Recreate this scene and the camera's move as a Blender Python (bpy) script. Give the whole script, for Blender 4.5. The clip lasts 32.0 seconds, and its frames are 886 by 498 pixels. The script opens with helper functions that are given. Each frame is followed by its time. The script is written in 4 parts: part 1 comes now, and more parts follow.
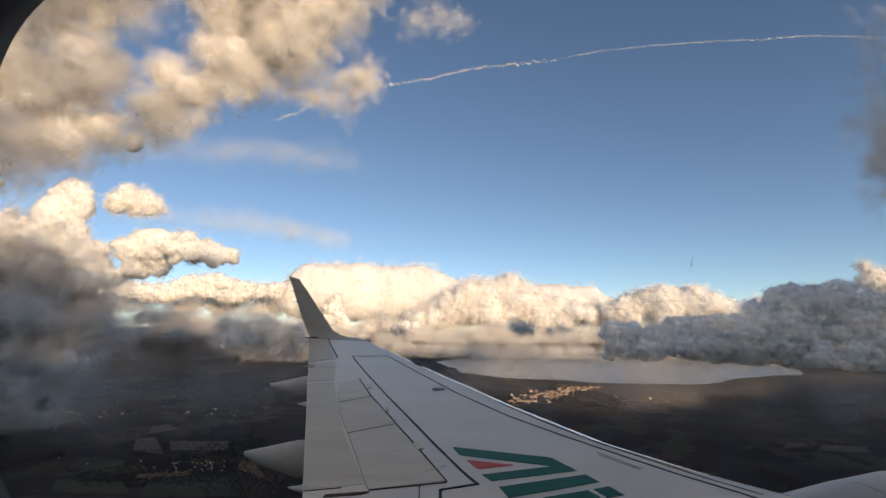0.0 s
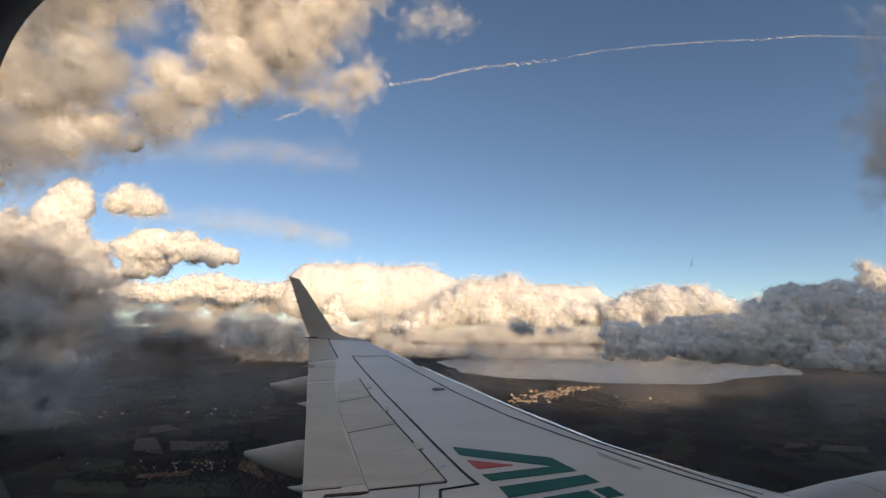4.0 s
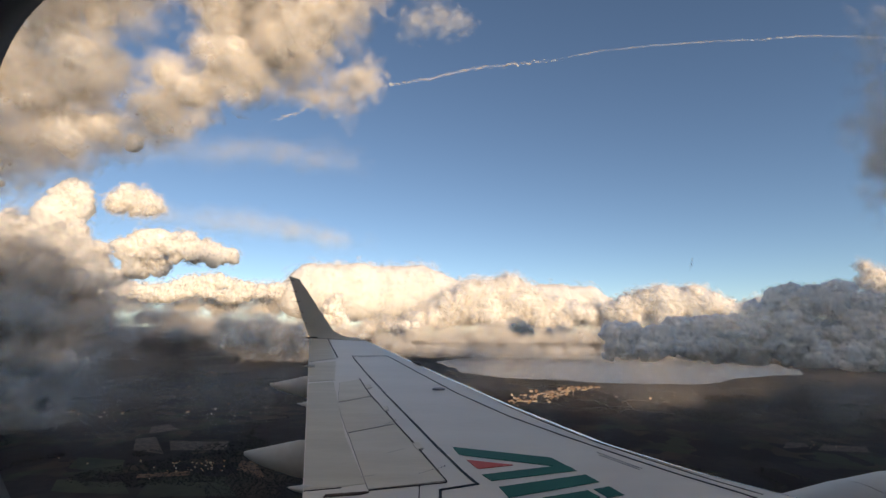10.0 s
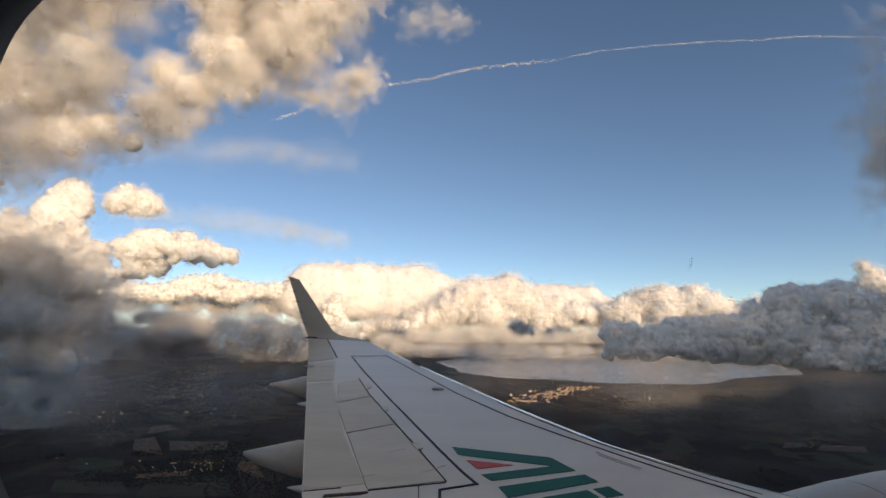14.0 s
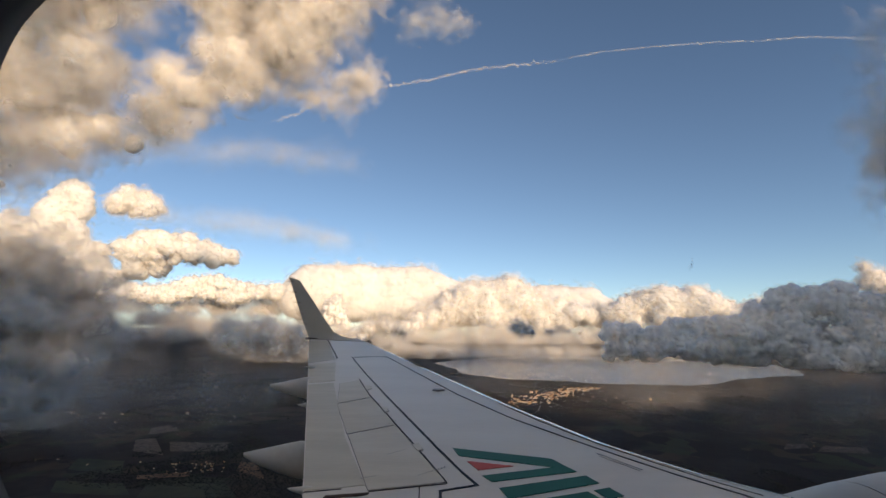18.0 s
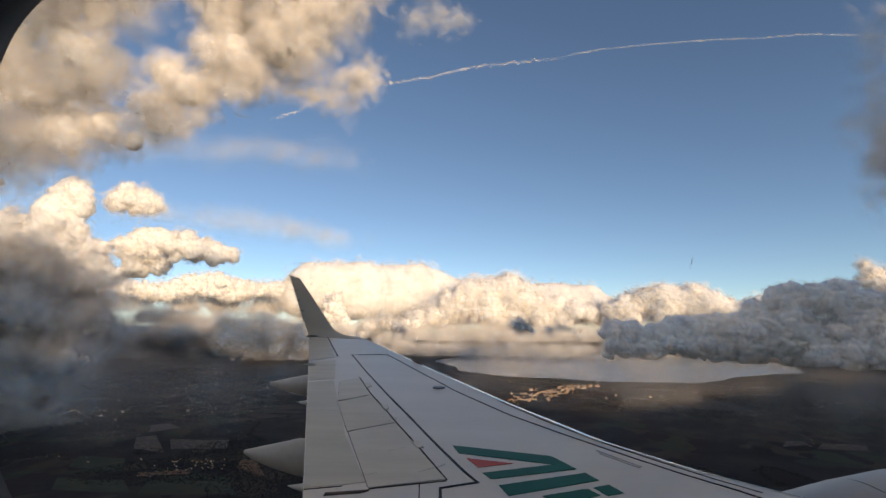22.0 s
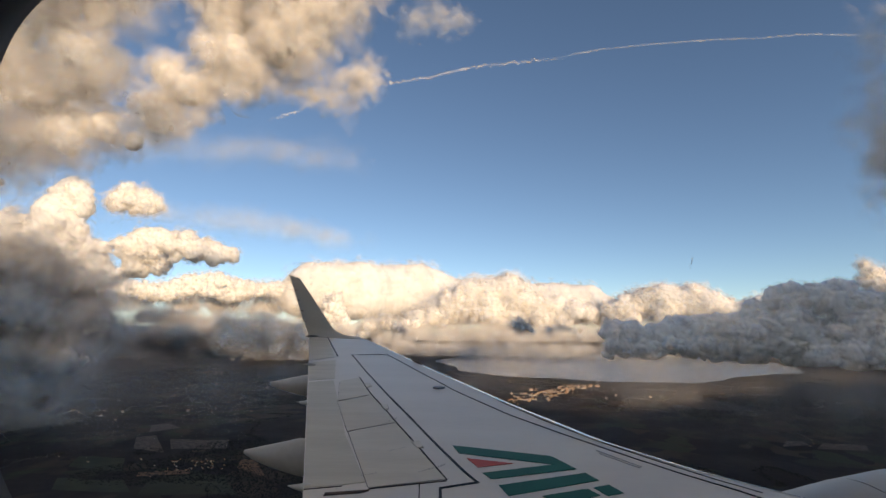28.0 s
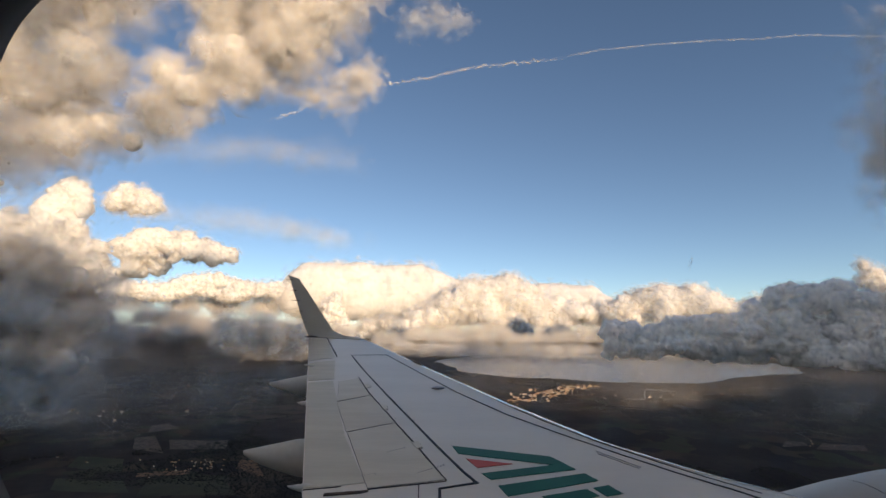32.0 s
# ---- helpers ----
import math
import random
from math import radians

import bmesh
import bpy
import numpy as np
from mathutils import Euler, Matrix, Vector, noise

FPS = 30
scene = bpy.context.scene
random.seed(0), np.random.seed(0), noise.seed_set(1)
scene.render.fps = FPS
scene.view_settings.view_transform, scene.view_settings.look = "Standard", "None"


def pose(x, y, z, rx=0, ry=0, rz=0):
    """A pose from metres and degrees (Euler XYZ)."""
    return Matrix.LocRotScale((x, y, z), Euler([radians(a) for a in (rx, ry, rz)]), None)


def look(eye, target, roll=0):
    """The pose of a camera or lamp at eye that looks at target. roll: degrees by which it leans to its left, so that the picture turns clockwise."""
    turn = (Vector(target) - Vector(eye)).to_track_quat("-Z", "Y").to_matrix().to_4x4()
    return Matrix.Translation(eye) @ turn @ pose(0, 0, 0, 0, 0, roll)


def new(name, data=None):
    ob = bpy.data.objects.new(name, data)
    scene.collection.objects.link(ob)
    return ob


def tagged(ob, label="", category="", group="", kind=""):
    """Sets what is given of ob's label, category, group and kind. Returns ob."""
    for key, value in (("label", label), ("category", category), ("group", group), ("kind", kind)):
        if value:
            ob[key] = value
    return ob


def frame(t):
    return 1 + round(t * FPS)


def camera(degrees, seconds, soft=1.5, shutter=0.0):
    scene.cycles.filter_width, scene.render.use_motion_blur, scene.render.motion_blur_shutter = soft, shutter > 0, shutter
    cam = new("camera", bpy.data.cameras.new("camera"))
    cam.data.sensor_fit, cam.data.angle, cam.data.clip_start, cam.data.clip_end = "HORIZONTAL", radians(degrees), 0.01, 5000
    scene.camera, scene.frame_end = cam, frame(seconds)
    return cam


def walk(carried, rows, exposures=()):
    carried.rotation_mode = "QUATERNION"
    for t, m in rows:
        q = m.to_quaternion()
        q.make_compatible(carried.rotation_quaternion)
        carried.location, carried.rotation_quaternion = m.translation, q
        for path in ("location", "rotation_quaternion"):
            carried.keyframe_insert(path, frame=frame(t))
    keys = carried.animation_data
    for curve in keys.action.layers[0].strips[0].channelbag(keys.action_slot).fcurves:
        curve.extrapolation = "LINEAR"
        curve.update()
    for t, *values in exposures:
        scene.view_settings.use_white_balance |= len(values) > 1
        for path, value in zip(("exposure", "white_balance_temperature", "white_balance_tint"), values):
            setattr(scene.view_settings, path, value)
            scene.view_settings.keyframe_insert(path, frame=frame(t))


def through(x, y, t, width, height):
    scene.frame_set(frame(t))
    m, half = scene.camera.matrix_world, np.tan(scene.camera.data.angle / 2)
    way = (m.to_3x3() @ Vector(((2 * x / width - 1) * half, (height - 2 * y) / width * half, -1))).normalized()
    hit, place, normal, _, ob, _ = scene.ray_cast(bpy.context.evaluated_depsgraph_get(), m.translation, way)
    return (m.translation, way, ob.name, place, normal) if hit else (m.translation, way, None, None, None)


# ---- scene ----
EYE_Z = 120.0  # the land and clouds are laid out at about a tenth of their size, to stay within reach of the lens

# ---- camera: a seat by the window, swaying with the aircraft: seconds, yaw, pitch ----
cam = camera(85.0, 32.0)
SWAY = [(0, -0.02, 9.40), (0.5, -0.02, 9.40), (1, -0.02, 9.13), (1.5, -0.02, 9.29), (2, -0.02, 9.29), (2.5, -0.02, 9.40), (3, -0.02, 9.29), (3.5, -0.02, 9.40), (5.5, -0.02, 9.40), (6, 0.05, 9.29), (6.5, 0.05, 9.29), (7, -0.02, 9.29), (7.5, -0.02, 9.24), (8, -0.02, 9.29), (8.5, 0.05, 9.40), (9, -0.02, 9.29), (9.5, -0.02, 9.29), (10, -0.02, 9.40), (10.5, -0.02, 9.24), (11, -0.02, 9.29), (11.5, -0.02, 9.24), (12, -0.02, 9.29), (12.5, -0.02, 9.51), (13, -0.02, 9.40), (13.5, -0.02, 9.40), (14, 0.05, 9.40), (14.5, -0.02, 9.24), (16.5, -0.02, 9.67), (17, -0.02, 9.51), (17.5, -0.02, 9.29), (18, -0.02, 9.51), (18.5, 0.05, 9.40), (19, -0.02, 9.24), (19.5, 0.05, 9.24), (20, -0.02, 9.24), (20.5, -0.02, 9.40), (21, -0.02, 9.51), (21.5, 0.05, 9.29), (22, -0.02, 9.24), (22.5, -0.02, 9.51), (23, 0.05, 9.51), (23.5, 0.05, 9.24), (24, -0.02, 9.13), (24.5, 0.05, 9.29), (25, -0.02, 9.51), (25.5, 0.05, 9.40), (27.5, -0.02, 9.51), (28, -0.02, 9.24), (28.5, -0.02, 9.29), (29, 0.05, 9.40), (29.5, 0.05, 9.40), (30, -0.02, 9.24), (30.5, -0.02, 9.24), (31, -0.02, 9.40), (31.5, -0.02, 9.40), (32, 0.05, 9.29)]
walk(cam, [(t, pose(0, 0, EYE_Z, 90 + pitch, 0, -yaw)) for t, yaw, pitch in SWAY], [(0.0, 0.2, 8200, 9), (32.0, 0.2, 8200, 9)])

# ---- world and sun: low late sun from behind the seat, to the nose's side ----
SUN_ELEV, SUN_FROM = 15.0, 150.0  # elevation; compass bearing from +y towards +x
world = bpy.data.worlds.new("sky")
scene.world = world
world.use_nodes = True
wt = world.node_tree
sky = wt.nodes.new("ShaderNodeTexSky")
sky.sky_type, sky.sun_disc = "NISHITA", False
sky.sun_elevation, sky.sun_rotation = radians(SUN_ELEV), radians(SUN_FROM)
sky.altitude, sky.air_density, sky.dust_density, sky.ozone_density = 3500, 1.0, 1.5, 3.2
wt.links.new(sky.outputs[0], wt.nodes["Background"].inputs[0])
wt.nodes["Background"].inputs[1].default_value = 0.138
sun = new("sun", bpy.data.lights.new("sun", "SUN"))
sun.data.energy, sun.data.angle, sun.data.color = 3.5, radians(1.5), (1.0, 0.79, 0.6)
sb = radians(SUN_FROM)
sun_way = Vector((math.sin(sb) * math.cos(radians(SUN_ELEV)), math.cos(sb) * math.cos(radians(SUN_ELEV)), math.sin(radians(SUN_ELEV))))
sun.matrix_world = look((0, 0, 200), Vector((0, 0, 200)) - sun_way)
scene.cycles.transparent_max_bounces = 96


# ---- materials ----
def material(name, colour, rough=0.5, metal=0.0, other=None, scale=1.0, amount=0.5, bump=0.0, bump_scale=20.0, random_tint=0.0, coat=0.0, gloss=0.5, streak=1.0):
    m = bpy.data.materials.new(name)
    m.use_nodes = True
    nt = m.node_tree
    b = nt.nodes["Principled BSDF"]
    b.inputs["Roughness"].default_value, b.inputs["Metallic"].default_value = rough, metal
    b.inputs["Coat Weight"].default_value, b.inputs["Specular IOR Level"].default_value = coat, gloss
    co = nt.nodes.new("ShaderNodeTexCoord")
    n1, n2 = nt.nodes.new("ShaderNodeTexNoise"), nt.nodes.new("ShaderNodeTexNoise")
    n1.inputs["Scale"].default_value, n1.inputs["Detail"].default_value = scale, 6
    n2.inputs["Scale"].default_value, n2.inputs["Detail"].default_value = scale * 9, 4
    add = nt.nodes.new("ShaderNodeMath")
    add.operation = "MULTIPLY_ADD"
    add.inputs[1].default_value, add.inputs[2].default_value = 0.4, -0.2
    add2 = nt.nodes.new("ShaderNodeMath")
    add2.operation = "ADD"
    ramp = nt.nodes.new("ShaderNodeMapRange")
    ramp.inputs[1].default_value, ramp.inputs[2].default_value = 0.35, 0.65
    ramp.inputs[4].default_value = amount
    mix = nt.nodes.new("ShaderNodeMix")
    mix.data_type = "RGBA"
    mix.inputs[6].default_value = (*colour, 1)
    mix.inputs[7].default_value = (*(other or [c * 0.75 for c in colour]), 1)
    flow = nt.nodes.new("ShaderNodeMapping")
    flow.inputs["Scale"].default_value = (1 / streak, 1, 1)
    nt.links.new(co.outputs["Object"], flow.inputs["Vector"])
    for n in (n1, n2):
        nt.links.new(flow.outputs[0], n.inputs["Vector"])
    nt.links.new(n2.outputs[0], add.inputs[0])
    nt.links.new(n1.outputs[0], add2.inputs[0])
    nt.links.new(add.outputs[0], add2.inputs[1])
    nt.links.new(add2.outputs[0], ramp.inputs[0])
    nt.links.new(ramp.outputs[0], mix.inputs[0])
    out = mix.outputs[2]
    if random_tint:
        info, hsv, mr = nt.nodes.new("ShaderNodeObjectInfo"), nt.nodes.new("ShaderNodeHueSaturation"), nt.nodes.new("ShaderNodeMapRange")
        mr.inputs[3].default_value, mr.inputs[4].default_value = 1 - random_tint, 1 + random_tint
        nt.links.new(info.outputs["Random"], mr.inputs[0])
        nt.links.new(mr.outputs[0], hsv.inputs["Value"])
        nt.links.new(out, hsv.inputs["Color"])
        out = hsv.outputs[0]
    nt.links.new(out, b.inputs["Base Color"])
    if bump:
        n3, bp = nt.nodes.new("ShaderNodeTexNoise"), nt.nodes.new("ShaderNodeBump")
        n3.inputs["Scale"].default_value, n3.inputs["Detail"].default_value = bump_scale, 5
        bp.inputs["Strength"].default_value = bump
        nt.links.new(co.outputs["Object"], n3.inputs["Vector"])
        nt.links.new(n3.outputs[0], bp.inputs["Height"])
        nt.links.new(bp.outputs[0], b.inputs["Normal"])
    return m


def vapour_material(name, through=0.35):
    m = bpy.data.materials.new(name)
    m.use_nodes = True
    nt = m.node_tree
    nt.nodes.remove(nt.nodes["Principled BSDF"])
    d, tr, mx = nt.nodes.new("ShaderNodeBsdfDiffuse"), nt.nodes.new("ShaderNodeBsdfTranslucent"), nt.nodes.new("ShaderNodeMixShader")
    d.inputs[0].default_value = tr.inputs[0].default_value = (0.96, 0.935, 0.905, 1)
    mx.inputs[0].default_value = through
    nt.links.new(d.outputs[0], mx.inputs[1])
    nt.links.new(tr.outputs[0], mx.inputs[2])
    nt.links.new(mx.outputs[0], nt.nodes["Material Output"].inputs[0])
    return m


PAINT = material("white_wing_paint", (0.7, 0.655, 0.585), 0.38, 0, (0.61, 0.565, 0.495), 1.6, 0.6, 0.02, 3.0, coat=0.1, streak=3.0)
PANEL = material("panel_paint", (0.62, 0.58, 0.485), 0.45, 0, (0.52, 0.48, 0.39), 4.0, 0.8, 0.02, 3.0, streak=6.0)
FLAPW = material("flap_paint", (0.58, 0.545, 0.445), 0.45, 0, (0.48, 0.45, 0.355), 4.5, 0.85, 0.02, 3.0, streak=7.0)
METAL = material("polished_slat_metal", (0.92, 0.92, 0.9), 0.24, 0.85, (0.62, 0.62, 0.62), 2.0, 0.5)
SEAL = material("dark_gap_seal", (0.05, 0.045, 0.045), 0.7, 0, (0.12, 0.1, 0.09), 3.0, 0.6, gloss=0.1)
GRIME = material("brown_gap_grime", (0.12, 0.085, 0.065), 0.8, 0, (0.06, 0.045, 0.04), 9.0, 0.9, gloss=0.1)
JOINT = material("grey_joint_sealant", (0.17, 0.16, 0.15), 0.7, 0, (0.3, 0.28, 0.26), 2.5, 0.9, gloss=0.1)
BLACK = material("black_line_paint", (0.02, 0.02, 0.023), 0.5, 0, (0.05, 0.05, 0.05), 4.0, 0.5, gloss=0.1)
GREEN = material("green_paint", (0.008, 0.11, 0.075), 0.4, 0, (0.012, 0.13, 0.09), 3.0, 0.6, gloss=0.1)
RED = material("red_paint", (0.55, 0.09, 0.075), 0.4, 0, (0.5, 0.11, 0.09), 3.0, 0.6, gloss=0.1)
GREY = material("grey_marking_paint", (0.25, 0.25, 0.26), 0.5, 0, None, 4.0, 0.5)
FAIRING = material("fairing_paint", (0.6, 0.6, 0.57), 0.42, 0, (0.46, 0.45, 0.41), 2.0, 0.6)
# shade on the winglet's inboard face is put into this darker grey
WINGLET = material("shaded_winglet_paint", (0.4, 0.385, 0.33), 0.45, 0, (0.33, 0.315, 0.27), 1.2, 0.5)
COWL = material("engine_cowl_paint", (0.42, 0.42, 0.41), 0.38, 0, (0.34, 0.34, 0.33), 1.5, 0.5)
RUBBER = material("black_window_rubber", (0.012, 0.011, 0.014), 0.6, 0, (0.03, 0.03, 0.03), 20, 0.5)
CABIN = material("grey_cabin_panel", (0.34, 0.35, 0.35), 0.6, 0, (0.28, 0.29, 0.29), 12, 0.6, 0.1, 200)
HULL = material("white_fuselage_paint", (0.75, 0.75, 0.74), 0.35, 0, (0.68, 0.68, 0.67), 0.8, 0.5)
def cloud_material(depth):
    """Dense vapour in which light spreads to the given depth in metres."""
    m = bpy.data.materials.new("cloud_vapour")
    m.use_nodes = True
    b = m.node_tree.nodes["Principled BSDF"]
    b.inputs["Base Color"].default_value = (0.95, 0.925, 0.895, 1)
    b.inputs["Roughness"].default_value, b.inputs["Specular IOR Level"].default_value = 1.0, 0.0
    b.inputs["Subsurface Weight"].default_value = 1.0
    b.inputs["Subsurface Radius"].default_value = (1, 1, 1)
    b.inputs["Subsurface Scale"].default_value = depth
    return m


FAR_CLOUD = vapour_material("cloud_vapour", 0.0)
_mists = {}


def mist_material(size, density, back=0.42, torn=0.3):
    """Thin vapour: opacity fades to the rim of each wisp and is torn by noise of the given size in metres."""
    key = (round(size, 1), density, back, torn)
    if key not in _mists:
        m = vapour_material("cloud_mist", back)
        nt = m.node_tree
        body = nt.nodes["Material Output"].inputs[0].links[0].from_socket
        at, co, nz = nt.nodes.new("ShaderNodeAttribute"), nt.nodes.new("ShaderNodeTexCoord"), nt.nodes.new("ShaderNodeTexNoise")
        at.attribute_name = "soft"
        nz.inputs["Scale"].default_value, nz.inputs["Detail"].default_value, nz.inputs["Roughness"].default_value = 1 / size, 2, 0.55
        nt.links.new(co.outputs["Object"], nz.inputs["Vector"])
        mr, rim, mul, mul2 = nt.nodes.new("ShaderNodeMapRange"), nt.nodes.new("ShaderNodeMapRange"), nt.nodes.new("ShaderNodeMath"), nt.nodes.new("ShaderNodeMath")
        mr.inputs[1].default_value, mr.inputs[2].default_value = torn, torn + 0.4
        rim.interpolation_type = "SMOOTHSTEP"
        mul.operation = mul2.operation = "MULTIPLY"
        mul2.inputs[1].default_value = density
        nt.links.new(nz.outputs[0], mr.inputs[0])
        nt.links.new(mr.outputs[0], mul.inputs[0])
        nt.links.new(at.outputs["Fac"], rim.inputs[0])
        nt.links.new(rim.outputs[0], mul.inputs[1])
        nt.links.new(mul.outputs[0], mul2.inputs[0])
        tr, mx = nt.nodes.new("ShaderNodeBsdfTransparent"), nt.nodes.new("ShaderNodeMixShader")
        nt.links.new(mul2.outputs[0], mx.inputs[0])
        nt.links.new(tr.outputs[0], mx.inputs[1])
        nt.links.new(body, mx.inputs[2])
        nt.links.new(mx.outputs[0], nt.nodes["Material Output"].inputs[0])
        _mists[key] = m
    return _mists[key]


def ground_material():
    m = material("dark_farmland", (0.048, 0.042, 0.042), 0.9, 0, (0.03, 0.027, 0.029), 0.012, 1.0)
    nt = m.node_tree
    b = nt.nodes["Principled BSDF"]
    b.inputs["Specular IOR Level"].default_value = 0.1
    old = b.inputs["Base Color"].links[0].from_socket
    co = nt.nodes.new("ShaderNodeTexCoord")
    vor, ramp, mix = nt.nodes.new("ShaderNodeTexVoronoi"), nt.nodes.new("ShaderNodeValToRGB"), nt.nodes.new("ShaderNodeMix")
    warp, vadd = nt.nodes.new("ShaderNodeTexNoise"), nt.nodes.new("ShaderNodeMix")
    warp.inputs["Scale"].default_value = 0.02
    vadd.data_type, vadd.blend_type = "RGBA", "LINEAR_LIGHT"
    vadd.inputs[0].default_value = 0.02
    nt.links.new(co.outputs["Object"], vadd.inputs[6])
    nt.links.new(warp.outputs["Color"], vadd.inputs[7])
    nt.links.new(co.outputs["Object"], warp.inputs["Vector"])
    vor.distance, vor.inputs["Scale"].default_value = "MANHATTAN", 0.035
    nt.links.new(vadd.outputs[2], vor.inputs["Vector"])
    sep = nt.nodes.new("ShaderNodeSeparateColor")
    nt.links.new(vor.outputs["Color"], sep.inputs[0])
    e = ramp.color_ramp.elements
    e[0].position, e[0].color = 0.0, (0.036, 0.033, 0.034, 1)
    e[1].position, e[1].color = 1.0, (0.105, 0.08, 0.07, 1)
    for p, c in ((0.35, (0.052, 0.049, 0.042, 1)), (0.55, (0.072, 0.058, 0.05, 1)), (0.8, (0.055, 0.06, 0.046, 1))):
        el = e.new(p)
        el.color = c
    ramp.color_ramp.interpolation = "CONSTANT"
    nt.links.new(sep.outputs[0], ramp.inputs[0])
    big, mr = nt.nodes.new("ShaderNodeTexNoise"), nt.nodes.new("ShaderNodeMapRange")
    big.inputs["Scale"].default_value, big.inputs["Detail"].default_value = 0.009, 5
    mr.inputs[1].default_value, mr.inputs[2].default_value = 0.47, 0.53
    nt.links.new(co.outputs["Object"], big.inputs["Vector"])
    nt.links.new(big.outputs[0], mr.inputs[0])
    mix.data_type = "RGBA"
    nt.links.new(mr.outputs[0], mix.inputs[0])
    nt.links.new(old, mix.inputs[6])
    nt.links.new(ramp.outputs[0], mix.inputs[7])
    nt.links.new(mix.outputs[2], b.inputs["Base Color"])
    return m


LAND = ground_material()
WATER = material("lake_water", (0.05, 0.085, 0.1), 0.26, 0, (0.06, 0.095, 0.11), 0.01, 0.6, 0.2, 0.3)


# ---- helpers of this scene ----
def mesh_of(name, verts, faces, mat, smooth=False):
    me = bpy.data.meshes.new(name)
    me.from_pydata([tuple(v) for v in verts], [], faces)
    me.materials.append(mat)
    if smooth:
        me.polygons.foreach_set("use_smooth", [True] * len(me.polygons))
    me.update()
    return me


def fix_normals(me):
    bm = bmesh.new()
    bm.from_mesh(me)
    bmesh.ops.recalc_face_normals(bm, faces=bm.faces)
    bm.to_mesh(me)
    bm.free()


def part(name, me, parent, label=""):
    ob = new(name, me)
    ob.parent = parent
    if label:
        tagged(ob, label)
    return ob


def thing(name, label, category, at=(0, 0, 0), group="", kind=""):
    ob = new(name)
    ob.location = at
    return tagged(ob, label, category, group, kind)


def lattice(ix, iy, iz, seed):
    h = (ix * 374761393 + iy * 668265263 + iz * 1442695041 + seed * 1013904223) & 0xFFFFFFFF
    h = ((h ^ (h >> 13)) * 1274126177) & 0xFFFFFFFF
    return ((h ^ (h >> 16)) & 0xFFFFFF) / float(0xFFFFFF)


def soft_noise(p, scale, seed=0):
    """Smooth value noise in -1..1 at the rows of p."""
    q = p / scale + 1000.0
    i = np.floor(q).astype(np.int64)
    f = q - i
    f = f * f * f * (f * (f * 6 - 15) + 10)
    total = np.zeros(len(p))
    for a in (0, 1):
        for b in (0, 1):
            for c in (0, 1):
                w = (f[:, 0] if a else 1 - f[:, 0]) * (f[:, 1] if b else 1 - f[:, 1]) * (f[:, 2] if c else 1 - f[:, 2])
                total += w * lattice(i[:, 0] + a, i[:, 1] + b, i[:, 2] + c, seed)
    return total * 2 - 1


def bearing_way(b, e):
    b, e = radians(b), radians(e)
    return np.array((math.sin(b) * math.cos(e), math.cos(b) * math.cos(e), math.sin(e)))


def mist_mesh(name, centres, normals, size, rng, spread, mat):
    """Mist as a crowd of small soft-rimmed wisps, each a shallow six-sided dome."""
    n = len(centres)
    d = normals + rng.normal(0, spread, (n, 3))
    d /= np.linalg.norm(d, axis=1)[:, None] + 1e-9
    a = np.cross(d, rng.normal(0, 1, (n, 3)))
    a /= np.linalg.norm(a, axis=1)[:, None] + 1e-9
    b = np.cross(d, a)
    s = (size * rng.uniform(0.5, 1.4, n))[:, None]
    ring = [centres + (math.cos(k * math.pi / 3) * a + math.sin(k * math.pi / 3) * b) * s * rng.uniform(0.8, 1.1, (n, 1)) for k in range(6)]
    v = np.stack([centres + d * s * 0.3] + ring, 1).reshape(-1, 3)
    tri = np.array([(0, 1 + k, 1 + (k + 1) % 6) for k in range(6)])
    f = (tri[None] + (np.arange(n) * 7)[:, None, None]).reshape(-1, 3).astype(np.int32)
    me = bpy.data.meshes.new(name)
    me.vertices.add(7 * n)
    me.vertices.foreach_set("co", v.astype(np.float32).ravel())
    me.loops.add(len(f) * 3)
    me.loops.foreach_set("vertex_index", f.ravel())
    me.polygons.add(len(f))
    me.polygons.foreach_set("loop_start", np.arange(0, len(f) * 3, 3, dtype=np.int32))
    me.polygons.foreach_set("use_smooth", np.ones(len(f), bool))
    me.materials.append(mat)
    soft = me.attributes.new("soft", "FLOAT", "POINT")
    soft.data.foreach_set("value", np.tile(np.array([1, 0, 0, 0, 0, 0, 0], np.float32), n))
    me.update(calc_edges=True)
    return me


